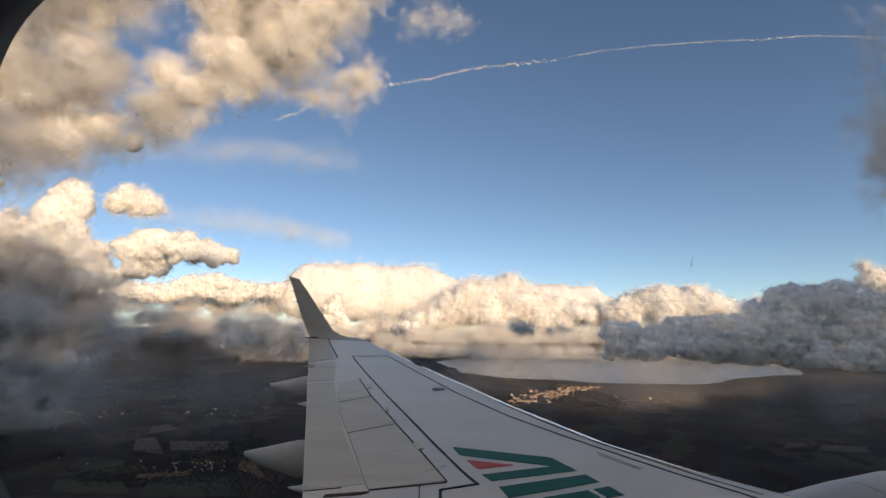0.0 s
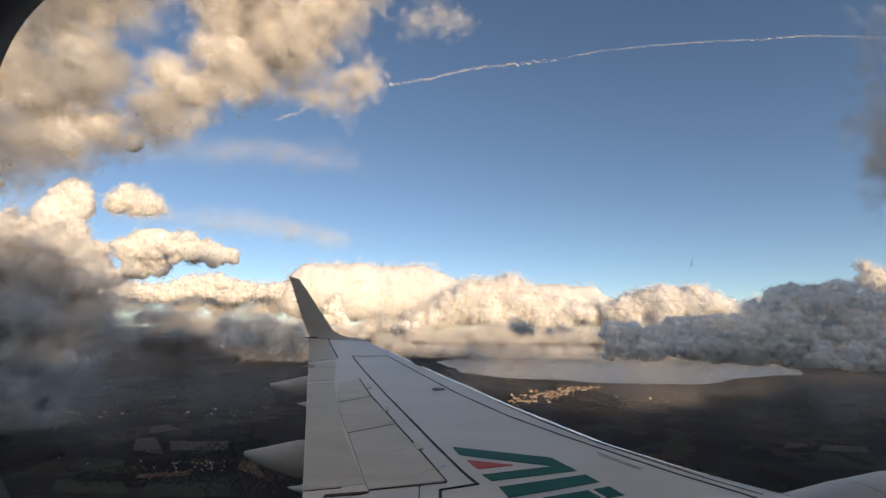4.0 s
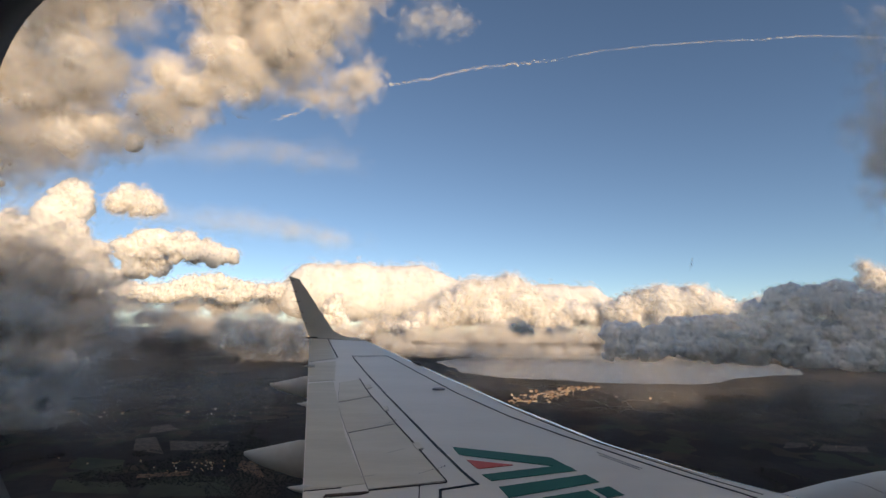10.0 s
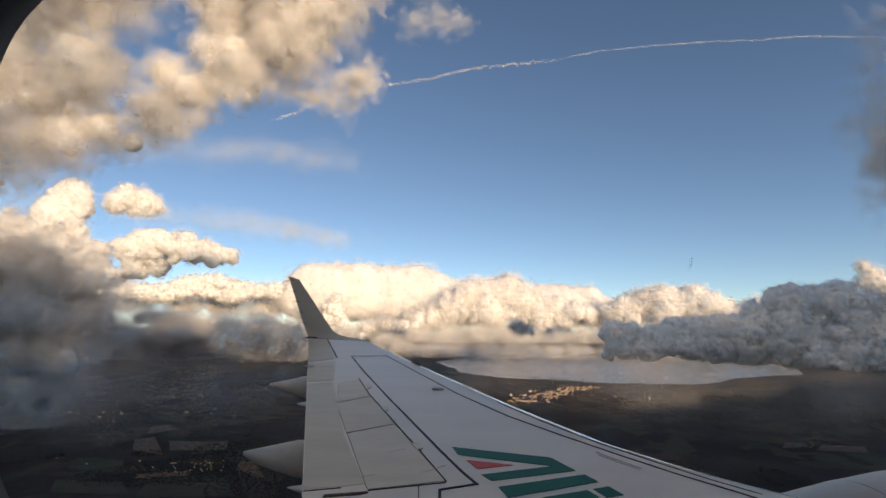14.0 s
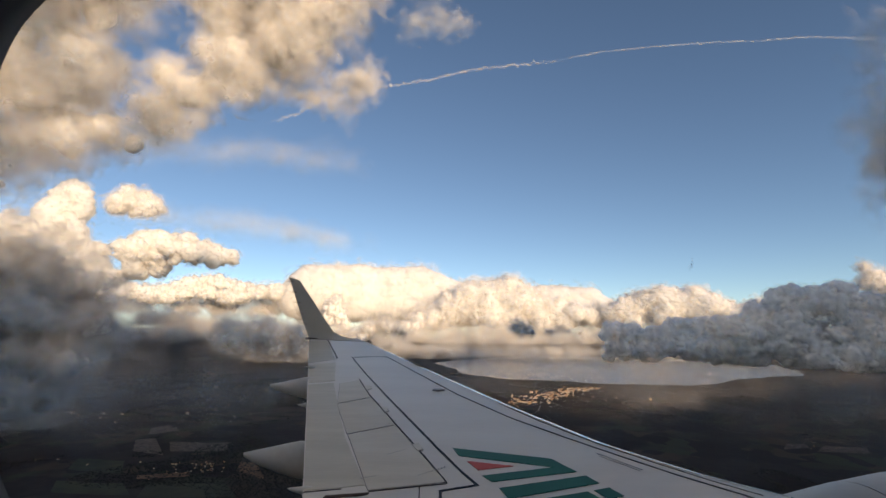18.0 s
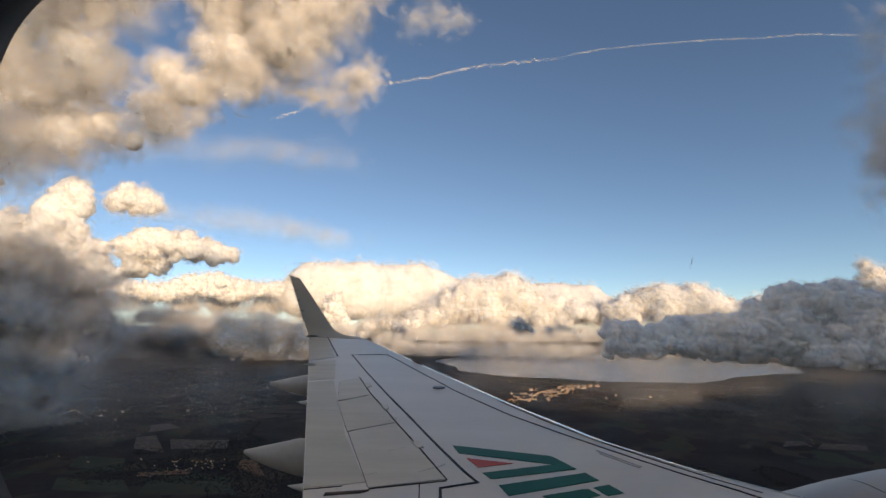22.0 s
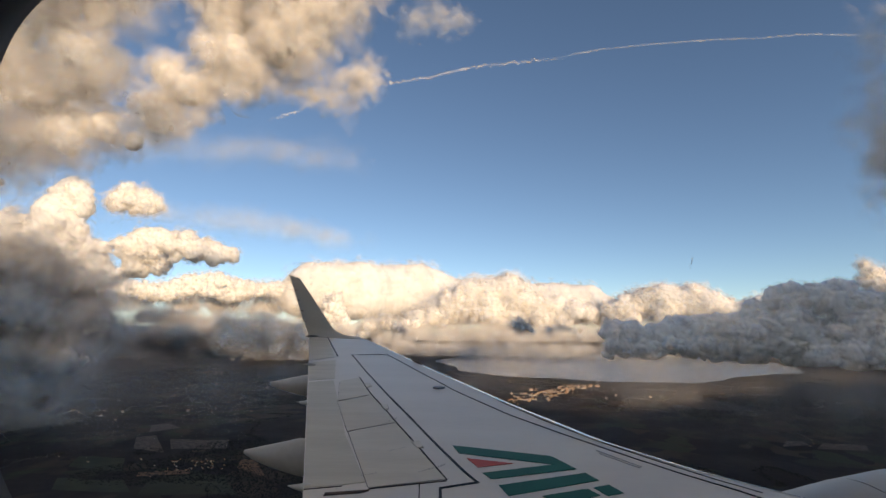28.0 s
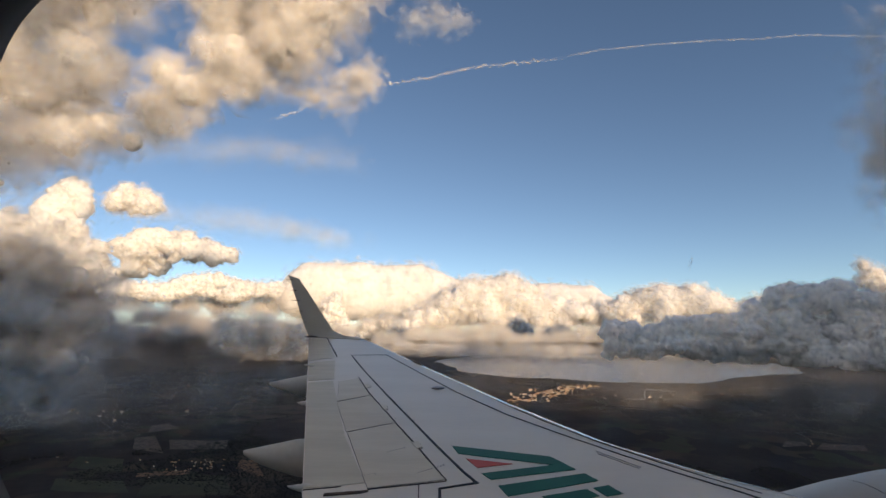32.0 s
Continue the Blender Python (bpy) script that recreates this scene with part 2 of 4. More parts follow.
def surface_of(f, origin, step):
    """The zero surface of a field on a grid, as vertices and four-cornered faces, one vertex to each cell that it crosses."""
    inside = f > 0
    nx, ny, nz = (n - 1 for n in f.shape)
    corner = [(i, j, k) for i in (0, 1) for j in (0, 1) for k in (0, 1)]
    cut = lambda g, c: g[c[0]:c[0] + nx, c[1]:c[1] + ny, c[2]:c[2] + nz]
    some = np.zeros((nx, ny, nz), np.int8)
    for c in corner:
        some += cut(inside, c)
    cells = np.argwhere((some > 0) & (some < 8))
    index = np.full((nx, ny, nz), -1, np.int64)
    index[cells[:, 0], cells[:, 1], cells[:, 2]] = np.arange(len(cells))
    total, hits = np.zeros((len(cells), 3)), np.zeros(len(cells))
    for c in corner:
        for axis in range(3):
            if c[axis]:
                continue
            d = list(c)
            d[axis] = 1
            fa = f[cells[:, 0] + c[0], cells[:, 1] + c[1], cells[:, 2] + c[2]]
            fb = f[cells[:, 0] + d[0], cells[:, 1] + d[1], cells[:, 2] + d[2]]
            x = (fa > 0) != (fb > 0)
            t = np.where(x, fa / np.where(x, fa - fb, 1), 0)
            q = np.array(c, float)[None].repeat(len(cells), 0)
            q[:, axis] = t
            total += q * x[:, None]
            hits += x
    verts = (cells + total / hits[:, None]) * step + origin
    faces = []
    for axis in range(3):
        u, v = (axis + 1) % 3, (axis + 2) % 3
        lo, hi = [slice(None)] * 3, [slice(None)] * 3
        lo[axis], hi[axis] = slice(0, -1), slice(1, None)
        a, b = inside[tuple(lo)], inside[tuple(hi)]
        e = np.argwhere(a != b)
        e = e[(e[:, u] > 0) & (e[:, v] > 0) & (e[:, u] < f.shape[u] - 1) & (e[:, v] < f.shape[v] - 1)]
        du, dv = np.zeros(3, int), np.zeros(3, int)
        du[u] = dv[v] = 1
        get = lambda p: index[p[:, 0], p[:, 1], p[:, 2]]
        quad = np.stack([get(e - du - dv), get(e - dv), get(e), get(e - du)], 1)
        flip = ~a[e[:, 0], e[:, 1], e[:, 2]]
        quad[flip] = quad[flip][:, ::-1]
        faces.append(quad)
    return verts, np.concatenate(faces)


def cloud(name, label, puffs, grain, seed, billow=0.3, fade=0.58, mist=2500, reach=1.0, density=0.5, core=0.9, wisp_size=0.3, depth=0.6, back=0.3, torn=0.3, tear=0.5, blend=6.5, base_at=None, group="clouds"):
    """A cloud heaped from puffs at bearings, heights, distances and radii from the seat: a billowing body and a fringe of mist.
    base_at: height of a flat underside; blend: how sharply puffs part from one another;
    grain: the body's finest step in metres; core: the body's size against the puffs; reach: how far the mist drifts off."""
    rng = np.random.default_rng(seed)
    cs = np.array([bearing_way(b, e) * d + (0, 0, EYE_Z) for b, e, d, r in puffs])
    rs = np.array([r for b, e, d, r in puffs])
    big = float(np.median(rs))
    base = cs.mean(0)
    lo, hi = (cs - rs[:, None] * 1.7).min(0), (cs + rs[:, None] * 1.7).max(0)
    shape = np.ceil((hi - lo) / grain).astype(int) + 1
    ax = [lo[k] + np.arange(shape[k]) * grain for k in range(3)]
    f = np.zeros(shape)
    for c, r in zip(cs, rs):
        i0 = [max(0, int((c[k] - 2.2 * r - lo[k]) / grain)) for k in range(3)]
        i1 = [min(shape[k], int((c[k] + 2.2 * r - lo[k]) / grain) + 2) for k in range(3)]
        sl = tuple(slice(i0[k], i1[k]) for k in range(3))
        d = np.sqrt((ax[0][sl[0]][:, None, None] - c[0]) ** 2 + (ax[1][sl[1]][None, :, None] - c[1]) ** 2 + (ax[2][sl[2]][None, None, :] - c[2]) ** 2)
        f[sl] += np.exp(blend * np.clip(1 - d / r, -1.2, 1.0))
    f = np.log(f + math.exp(-1.2 * blend)) / blend - 0.05
    near = np.argwhere(np.abs(f) < 0.8)
    p = near * grain + lo
    warp = np.stack([soft_noise(p, 0.8 * big, seed + 30 + k) for k in range(3)], 1) * 0.22 * big
    add = 0.2 * soft_noise(p, 1.6 * big, seed + 8)
    for k, s in enumerate((0.95, 0.46, 0.22, 0.11, 0.055)):
        if s * big > grain * 1.3:
            add += (np.abs(soft_noise(p + warp, s * big, seed + k)) - 0.28) * billow * 1.5 * fade ** k
    f[near[:, 0], near[:, 1], near[:, 2]] += add
    if base_at is not None:
        f -= np.clip((base_at - ax[2]) / (0.8 * big), 0, 4)[None, None, :]
    verts, faces = surface_of(f - (1 - core), lo - base, grain)
    top = thing(name, label, "cloud", base, group)
    me = bpy.data.meshes.new("cloud_body")
    me.from_pydata(verts.tolist(), [], faces.tolist())
    me.polygons.foreach_set("use_smooth", np.ones(len(me.polygons), bool))
    me.materials.append(cloud_material(depth * big) if mist else FAR_CLOUD)
    me.update()
    part("cloud_body", me, top)["kind"] = "stuff"
    if mist:
        edge = 0.22 * reach
        cand = np.argwhere((f > -edge * 1.6) & (f < 1 - core + 0.06))
        c = cand[rng.integers(0, len(cand), mist * 6)]
        fv = f[c[:, 0], c[:, 1], c[:, 2]]
        patchy = soft_noise(c * grain + lo, 0.55 * big, seed + 21) * 0.6
        keep = np.exp(np.minimum(fv - (1 - core), 0) / edge * 1.3 + patchy) > rng.uniform(0, 1.6, len(c))
        c = c[keep][:mist]
        q = np.clip(c, 1, np.array(f.shape) - 2)
        g = np.stack([f[q[:, 0] + i, q[:, 1] + j, q[:, 2] + k] - f[q[:, 0] - i, q[:, 1] - j, q[:, 2] - k] for i, j, k in ((1, 0, 0), (0, 1, 0), (0, 0, 1))], 1)
        out = -g / (np.linalg.norm(g, axis=1)[:, None] + 1e-6) + 0.8 * np.array(sun_way)
        pts = c * grain + lo - base + rng.uniform(-0.5, 0.5, c.shape) * grain
        size = wisp_size * big * np.where(rng.uniform(0, 1, len(c)) < 0.35, 1.0, 0.5)
        part("cloud_mist", mist_mesh("cloud_mist", pts, out, size, rng, 0.45, mist_material(tear * big, density, back, torn)), top)["kind"] = "stuff"
    return top


def wisp(name, label, line, width, height, count, size, seed, wave=0.0, group="", clump=0.5, density=0.3, lying=False, spread=0.4):
    """Thin vapour strewn along a line of (bearing, elevation, distance)."""
    rng = np.random.default_rng(seed)
    pts = np.array([bearing_way(b, e) * d + (0, 0, EYE_Z) for b, e, d in line])
    seg = np.linalg.norm(np.diff(pts, axis=0), axis=1)
    at = np.concatenate([[0], np.cumsum(seg)])
    s = rng.uniform(0, at[-1], count * 2)
    c = np.stack([np.interp(s, at, pts[:, k]) for k in range(3)], 1)
    lump = soft_noise(c, width * 2.5, seed) + 0.7 * soft_noise(c, width * 0.9, seed + 1)
    c[:, 2] += wave * soft_noise(c, width * 4, seed + 2) + 0.5 * wave * soft_noise(c, width * 1.3, seed + 3)
    ends = np.minimum(s, at[-1] - s) / (0.12 * at[-1])
    c += rng.normal(0, 1, c.shape) * np.array((width, width, height)) * np.clip(0.8 + 0.4 * lump[:, None], 0.45, 1.5)
    lump2 = soft_noise(c, width * 1.2, seed + 5)
    keep = (0.75 + clump * (lump + lump2) > rng.uniform(0, 1, len(s))) & (rng.uniform(0, 1, len(s)) < ends)
    c = c[keep][:count]
    base = c.mean(0)
    me = mist_mesh(name, c - base, np.tile((-0.3, -0.5, 0.8) if lying else (0, -0.8, 0.2), (len(c), 1)), size, rng, 0.12 if lying else spread, mist_material(size * 2.0, density))
    ob = new(name, me)
    ob.location = base
    return tagged(ob, label, "cloud", group, "stuff")


# ---- land and lake ----
LAKE_X, LAKE_Y, LAKE_R = 540.0, 1700.0, 565.0


def shore(x, y):
    """Under 1 inside the lake."""
    a = np.arctan2(y - LAKE_Y, x - LAKE_X)
    r = LAKE_R * (1 + 0.05 * np.sin(3 * a + 1.0) + 0.03 * np.sin(7 * a) + 0.015 * np.sin(17 * a + 2))
    return np.hypot(x - LAKE_X, y - LAKE_Y) / r


def land_height(x, y):
    p = np.stack([x, y, np.zeros_like(x)], 1)
    r = np.hypot(x, y)
    h = 5 * soft_noise(p, 260, 3) + 2.5 * soft_noise(p, 90, 4) + 0.8 * soft_noise(p, 30, 5)
    h += np.clip((r - 2600) / 2000, 0, 1) * (22 + 26 * soft_noise(p, 700, 6) + 10 * soft_noise(p, 240, 7))
    s = shore(x, y)
    rim = np.clip((s - 1.0) / 0.12, 0, 1)
    h = np.where(s < 1, -4.0 * np.clip((1 - s) * 12, 0, 1) - 0.5, h * rim + 1.5 * rim)
    for hx, hy, hh, hr in ((*(46, 919), 13, 60), (*(137, 1002), 5, 45), (*(689, 1200), 3, 120), (*(832, 1103), 6, 160), (-1700, 3600, 110, 480), (-2450, 3200, 130, 560), (-3000, 2600, 120, 500)):
        h += np.where(s < 1, 0, hh * np.exp(-((x - hx) ** 2 + (y - hy) ** 2) / (hr * hr)))
    return np.where(s > 1.015, np.maximum(h, 0.5), h)


def build_land():
    bearings = np.concatenate([np.linspace(-60, 60, 361), np.linspace(60, 300, 97)[1:-1]])
    radii = np.concatenate([[0.01], np.geomspace(50, 9000, 330)])
    bb, rr = np.meshgrid(np.radians(bearings), radii)
    x, y = (np.sin(bb) * rr).ravel(), (np.cos(bb) * rr).ravel()
    z = land_height(x, y)
    nb = len(bearings)
    faces = []
    for i in range(len(radii) - 1):
        for j in range(nb):
            k = (j + 1) % nb
            faces.append((i * nb + j, (i + 1) * nb + j, (i + 1) * nb + k, i * nb + k))
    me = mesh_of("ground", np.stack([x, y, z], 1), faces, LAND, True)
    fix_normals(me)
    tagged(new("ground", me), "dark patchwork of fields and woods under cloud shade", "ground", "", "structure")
    ang = np.linspace(0, 2 * math.pi, 96, endpoint=False)
    ring = [(LAKE_X + 1.12 * LAKE_R * math.cos(a), LAKE_Y + 1.12 * LAKE_R * math.sin(a), 0.0) for a in ang]
    lake = mesh_of("water", ring, [tuple(range(96))], WATER)
    ob = new("water", lake)
    ob.location = (0, 0, 0.1)
    tagged(ob, "round grey lake with still water reflecting the sky", "lake", "", "structure")


build_land()


def bare_field(corners, label, mat):
    """A pale field lying on the land."""
    (a, b, c, d), n, m = corners, 10, 4
    xy = [((1 - v) * ((1 - u) * a[0] + u * b[0]) + v * ((1 - u) * d[0] + u * c[0]), (1 - v) * ((1 - u) * a[1] + u * b[1]) + v * ((1 - u) * d[1] + u * c[1]))
          for v in np.linspace(0, 1, m) for u in np.linspace(0, 1, n)]
    x, y = np.array([p[0] for p in xy], float), np.array([p[1] for p in xy], float)
    z = land_height(x, y) + 0.35
    me = mesh_of("bare_field", np.stack([x, y, z], 1), [(j * n + i, j * n + i + 1, (j + 1) * n + i + 1, (j + 1) * n + i) for j in range(m - 1) for i in range(n - 1)], mat, True)
    tagged(new("field", me), label, "field", "", "structure")


SOIL = material("bare_pale_soil", (0.115, 0.095, 0.083), 0.95, 0, (0.05, 0.043, 0.038), 0.2, 1.0)
bare_field([(372, 507), (417, 499), (435, 524), (397, 531)], "pale bare strip of quarried soil", SOIL)
bare_field([(343, 514), (373, 519), (380, 534), (364, 539)], "pale bare strip of quarried soil", SOIL)
bare_field([(-335, 577), (-309, 595), (-348, 643), (-360, 625)], "grey brown ploughed field", SOIL)
RED_SOIL = material("red_brown_earth", (0.2, 0.115, 0.07), 0.95, 0, (0.06, 0.045, 0.035), 0.25, 1.0)
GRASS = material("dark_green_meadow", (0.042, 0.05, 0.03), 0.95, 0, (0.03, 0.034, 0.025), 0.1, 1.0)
bare_field([(-246, 412), (-206, 418), (-213, 431), (-252, 424)], "strip of red-brown bare earth beside a hamlet", RED_SOIL)
bare_field([(-176, 437), (-141, 409), (-168, 459), (-183, 462)], "patch of red-brown bare earth", RED_SOIL)
bare_field([(-301, 495), (-264, 482), (-314, 554), (-332, 548)], "grey brown ploughed field", SOIL)
bare_field([(-265, 495), (-209, 491), (-222, 527), (-286, 532)], "grey brown ploughed field", SOIL)
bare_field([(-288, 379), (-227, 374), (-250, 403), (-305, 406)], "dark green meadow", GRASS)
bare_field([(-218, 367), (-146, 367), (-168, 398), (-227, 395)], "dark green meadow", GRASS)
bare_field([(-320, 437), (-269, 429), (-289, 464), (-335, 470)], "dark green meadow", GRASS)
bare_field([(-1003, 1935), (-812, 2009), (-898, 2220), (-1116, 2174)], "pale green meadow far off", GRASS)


# ---- aircraft: wing coordinates are from the seat, x towards the nose, y out along the wing ----
WING_Z, WING_K = -1.45, 0.095
LE_Y = [0.0, 2.6, 3.56, 3.96, 4.66, 5.97, 8.61, 12.16, 12.95]
LE_X = [6.2, 3.35, 2.36, 1.95, 1.43, 0.78, -0.38, -1.87, -2.26]


def lead(y):
    x = float(np.interp(y, LE_Y, LE_X))
    return x + 0.05 * (x + 0.272 * y)


def nose_drop(u):
    """How far the skin falls away towards the rounded leading edge, by share of the chord."""
    return 0.0098 * (max(0, 0.1 - u) / 0.07) ** 2 + 0.035 * (max(0, 0.03 - u) / 0.03) ** 1.8


def trail(y):
    return -0.272 * y


def skin(x, y):
    return WING_Z + WING_K * y


wing = thing("airliner", "white airliner with swept wing and green and red markings", "aircraft", (0, 0, EYE_Z))


def plate(name, outline, mat, low, high, label="", parent=None):
    """A flat piece lying on the wing's skin."""
    n = len(outline)
    area = sum(outline[i][0] * outline[(i + 1) % n][1] - outline[(i + 1) % n][0] * outline[i][1] for i in range(n))
    if area < 0:
        outline = outline[::-1]
    v = [(x, y, skin(x, y) + high) for x, y in outline] + [(x, y, skin(x, y) + low) for x, y in outline]
    f = [tuple(range(n)), tuple(range(2 * n - 1, n - 1, -1))] + [(i, i + n, (i + 1) % n + n, (i + 1) % n) for i in range(n)]
    return part(name, mesh_of(name, v, f, mat), parent or wing, label)


def stripe(name, a, b, wide, mat, high=0.004, label="", low=-0.004):
    (x0, y0), (x1, y1) = a, b
    l = math.hypot(x1 - x0, y1 - y0)
    ux, uy = (x1 - x0) / l * wide / 2, (y1 - y0) / l * wide / 2
    return plate(name, [(x0 - uy, y0 + ux), (x1 - uy, y1 + ux), (x1 + uy, y1 - ux), (x0 + uy, y0 - ux)], mat, low, high, label)


def grown(outline, by):
    cx, cy = sum(p[0] for p in outline) / len(outline), sum(p[1] for p in outline) / len(outline)
    out = []
    n = len(outline)
    for i in range(n):
        p0, p1, p2 = Vector(outline[i - 1]), Vector(outline[i]), Vector(outline[(i + 1) % n])
        d1, d2 = (p1 - p0).normalized(), (p2 - p1).normalized()
        n1, n2 = Vector((d1.y, -d1.x)), Vector((d2.y, -d2.x))
        if n1.dot(p1 - Vector((cx, cy))) < 0:
            n1 = -n1
        if n2.dot(p1 - Vector((cx, cy))) < 0:
            n2 = -n2
        m = (n1 + n2) / max(0.4, 1 + n1.dot(n2))
        out.append(tuple(p1 + m * by))
    return out


def panel(name, outline, mat, label="", gap=0.006, high=0.006):
    ob = plate(name, outline, mat, -0.004, high, label)
    plate("gap_seal", grown(outline, gap), JOINT, -0.005, 0.003, "", ob)
    return ob


def build_wing_box():
    ys = np.concatenate([np.linspace(0.0, 6, 32), np.linspace(6.3, 12.95, 34)])
    us = [0, 0.002, 0.006, 0.012, 0.02, 0.026, 0.03, 0.04, 0.05, 0.06, 0.08, 0.1, 0.2, 0.35, 0.5, 0.65, 0.8, 0.9, 1.0]
    verts, faces = [], []
    for y in ys:
        l, t = lead(y), trail(y)
        c = l - t
        rows = []
        for u in us:
            drop = c * nose_drop(u)
            rows.append((l - u * c, y, skin(0, y) - drop))
        for u in us[::-1][:-1]:
            th = 0.045 * c + 0.09 * c * (u ** 0.5) * (1 - u) * 1.6
            th = th if u < 0.9 else 0.045 * c * (1 - u) / 0.1 + 0.012
            rows.append((l - u * c, y, skin(0, y) - max(th, 0.012)))
        verts += rows
    m = len(us) * 2 - 1
    for i in range(len(ys) - 1):
        for j in range(m):
            k = (j + 1) % m
            faces.append((i * m + j, i * m + k, (i + 1) * m + k, (i + 1) * m + j))
    faces += [tuple(range(m)), tuple(range(len(verts) - 1, len(verts) - m - 1, -1))]
    me = mesh_of("wing_skin", verts, faces, PAINT, True)
    fix_normals(me)
    me.set_sharp_from_angle(angle=radians(35))
    part("wing_skin", me, wing, "white painted wing skin")
    # polished leading edge in lengths
    cuts = [0.2, 3.55, 5.95, 8.6, 12.1]
    for a, b in zip(cuts[:-1], cuts[1:]):
        verts, faces = [], []
        yy = np.linspace(a + 0.012, b - 0.012, 14)
        nose = [0.066, 0.06, 0.054, 0.048, 0.042, 0.036, 0.03, 0.026, 0.02, 0.012, 0.006, 0.002, 0.0]
        for y in yy:
            l, c = lead(y), lead(y) - trail(y)
            for u in nose:
                drop = c * nose_drop(u)
                verts.append((l - u * c + 0.006, y, skin(0, y) - drop + 0.005))
            verts.append((l + 0.004, y, skin(0, y) - 0.075 * c))
        m = len(nose) + 1
        for i in range(13):
            for j in range(m - 1):
                faces.append((i * m + j, (i + 1) * m + j, (i + 1) * m + j + 1, i * m + j + 1))
        part("slat", mesh_of("slat", verts, faces, METAL, True), wing, "polished bare metal leading edge slat")


build_wing_box()

# black outline of the walkway and the thin line behind the slats
WALK_LINE = [(-1.784, 9.698), (-1.242, 7.978), (-0.703, 6.365), (-0.339, 5.317), (-0.06, 4.503), (0.151, 3.918), (0.247, 3.691)]
for a, b in zip(WALK_LINE[:-1], WALK_LINE[1:]):
    stripe("walkway_line", a, b, 0.021, BLACK, 0.0045, "black painted outline")
stripe("walkway_line", (0.256, 3.701), (-0.028, 3.597), 0.022, BLACK, 0.0055)
stripe("walkway_line", (-0.02, 3.607), (-0.018, 3.29), 0.022, BLACK, 0.0045)
stripe("walkway_line", (-1.784, 9.698), (-1.117, 9.771), 0.014, BLACK, 0.0055)
SLAT_LINE = [(-1.137, 9.845), (-0.399, 7.978), (0.191, 6.521), (0.71, 5.459), (1.147, 4.769), (1.491, 4.266), (1.773, 3.875), (2.043, 3.552), (2.16, 3.383)]
for a, b in zip(SLAT_LINE[:-1], SLAT_LINE[1:]):
    stripe("slat_line", a, b, 0.016, BLACK, 0.0045)
THIN_LINE = [(0.66, 6.103), (1.037, 5.267), (1.408, 4.593), (1.713, 4.127), (1.97, 3.77), (2.181, 3.526)]
for a, b in zip(THIN_LINE[:-1], THIN_LINE[1:]):
    stripe("slat_joint", a, b, 0.006, SEAL, 0.0045)

# spoilers, flap, aileron
panel("spoiler", [(-1.265, 7.437), (-1.491, 7.194), (-1.273, 6.048), (-0.926, 6.365)], PANEL, "weathered white spoiler panel", 0.003)
panel("spoiler", [(-0.914, 6.335), (-1.261, 5.994), (-0.923, 4.871), (-0.497, 5.167)], PANEL, "weathered white spoiler panel", 0.003)
panel("spoiler", [(-0.483, 5.147), (-0.905, 4.836), (-0.525, 3.607), (0.016, 3.75)], PANEL, "weathered white spoiler panel", 0.003)
plate("flap", [(-1.599, 7.273), (-1.922, 7.116), (-0.975, 3.607), (-0.728, 3.653), (-0.56, 3.701), (-0.927, 4.785)], FLAPW, -0.004, 0.004, "off-white outer flap with grime streaks")
stripe("flap_joint", (-0.967, 3.579), (-0.716, 3.634), 0.008, SEAL, 0.005)
panel("aileron", [(-2.906, 12.281), (-3.348, 12.399), (-2.44, 9.025), (-2.064, 9.417)], FLAPW, "off-white aileron panel", 0.003, 0.004)
plate("flap", [(-1.97, 9.088), (-2.372, 8.782), (-1.961, 7.273), (-1.61, 7.395)], FLAPW, -0.004, 0.004, "off-white flap end panel")
stripe("aileron_line", (-2.935, 12.52), (-2.041, 9.555), 0.022, BLACK, 0.011)
stripe("spoiler_joint", (-0.169, 3.663), (-0.16, 3.408), 0.008, SEAL, 0.0045)
stripe("spoiler_joint", (-0.518, 3.588), (0.024, 3.721), 0.005, SEAL, 0.0065)
plate("cove_gap", [(-0.805, 3.522), (-0.515, 3.57), (-0.51, 3.552), (-0.56, 3.522), (-0.807, 3.482)], GRIME, -0.004, 0.006, "dark brown open flap gap")
HINGE = [(-1.255, 7.479), (-0.94, 6.458), (-0.667, 5.713), (-0.472, 5.147), (-0.217, 4.445), (0.025, 3.74)]
for a, b in zip(HINGE[:-1], HINGE[1:]):
    stripe("hinge_gap", a, b, 0.011, SEAL, 0.0075, "dark grimy hinge gap")
for quad in ([(-1.102, 7.003), (-1.036, 7.04), (-0.985, 6.858), (-1.038, 6.753)], [(-0.725, 5.863), (-0.652, 5.863), (-0.619, 5.689), (-0.652, 5.641)], [(-0.288, 4.547), (-0.219, 4.578), (-0.177, 4.43), (-0.219, 4.388)]):
    panel("hinge_bracket", quad, PANEL, "", 0.007, 0.012)
# rows of small fasteners
for (x0, y0), (x1, y1), n in (((-0.464, 4.319), (-0.333, 4.416), 7), ((-0.179, 3.875), (0.009, 4.031), 9), ((-0.632, 5.051), (-0.499, 5.308), 6), ((-0.603, 3.811), (-0.508, 3.853), 5)):
    for k in range(n):
        x, y = x0 + (x1 - x0) * k / (n - 1), y0 + (y1 - y0) * k / (n - 1)
        plate("fastener", [(x - 0.004, y - 0.004), (x + 0.004, y - 0.004), (x + 0.004, y + 0.004), (x - 0.004, y + 0.004)], GREY, 0.001, 0.0085)

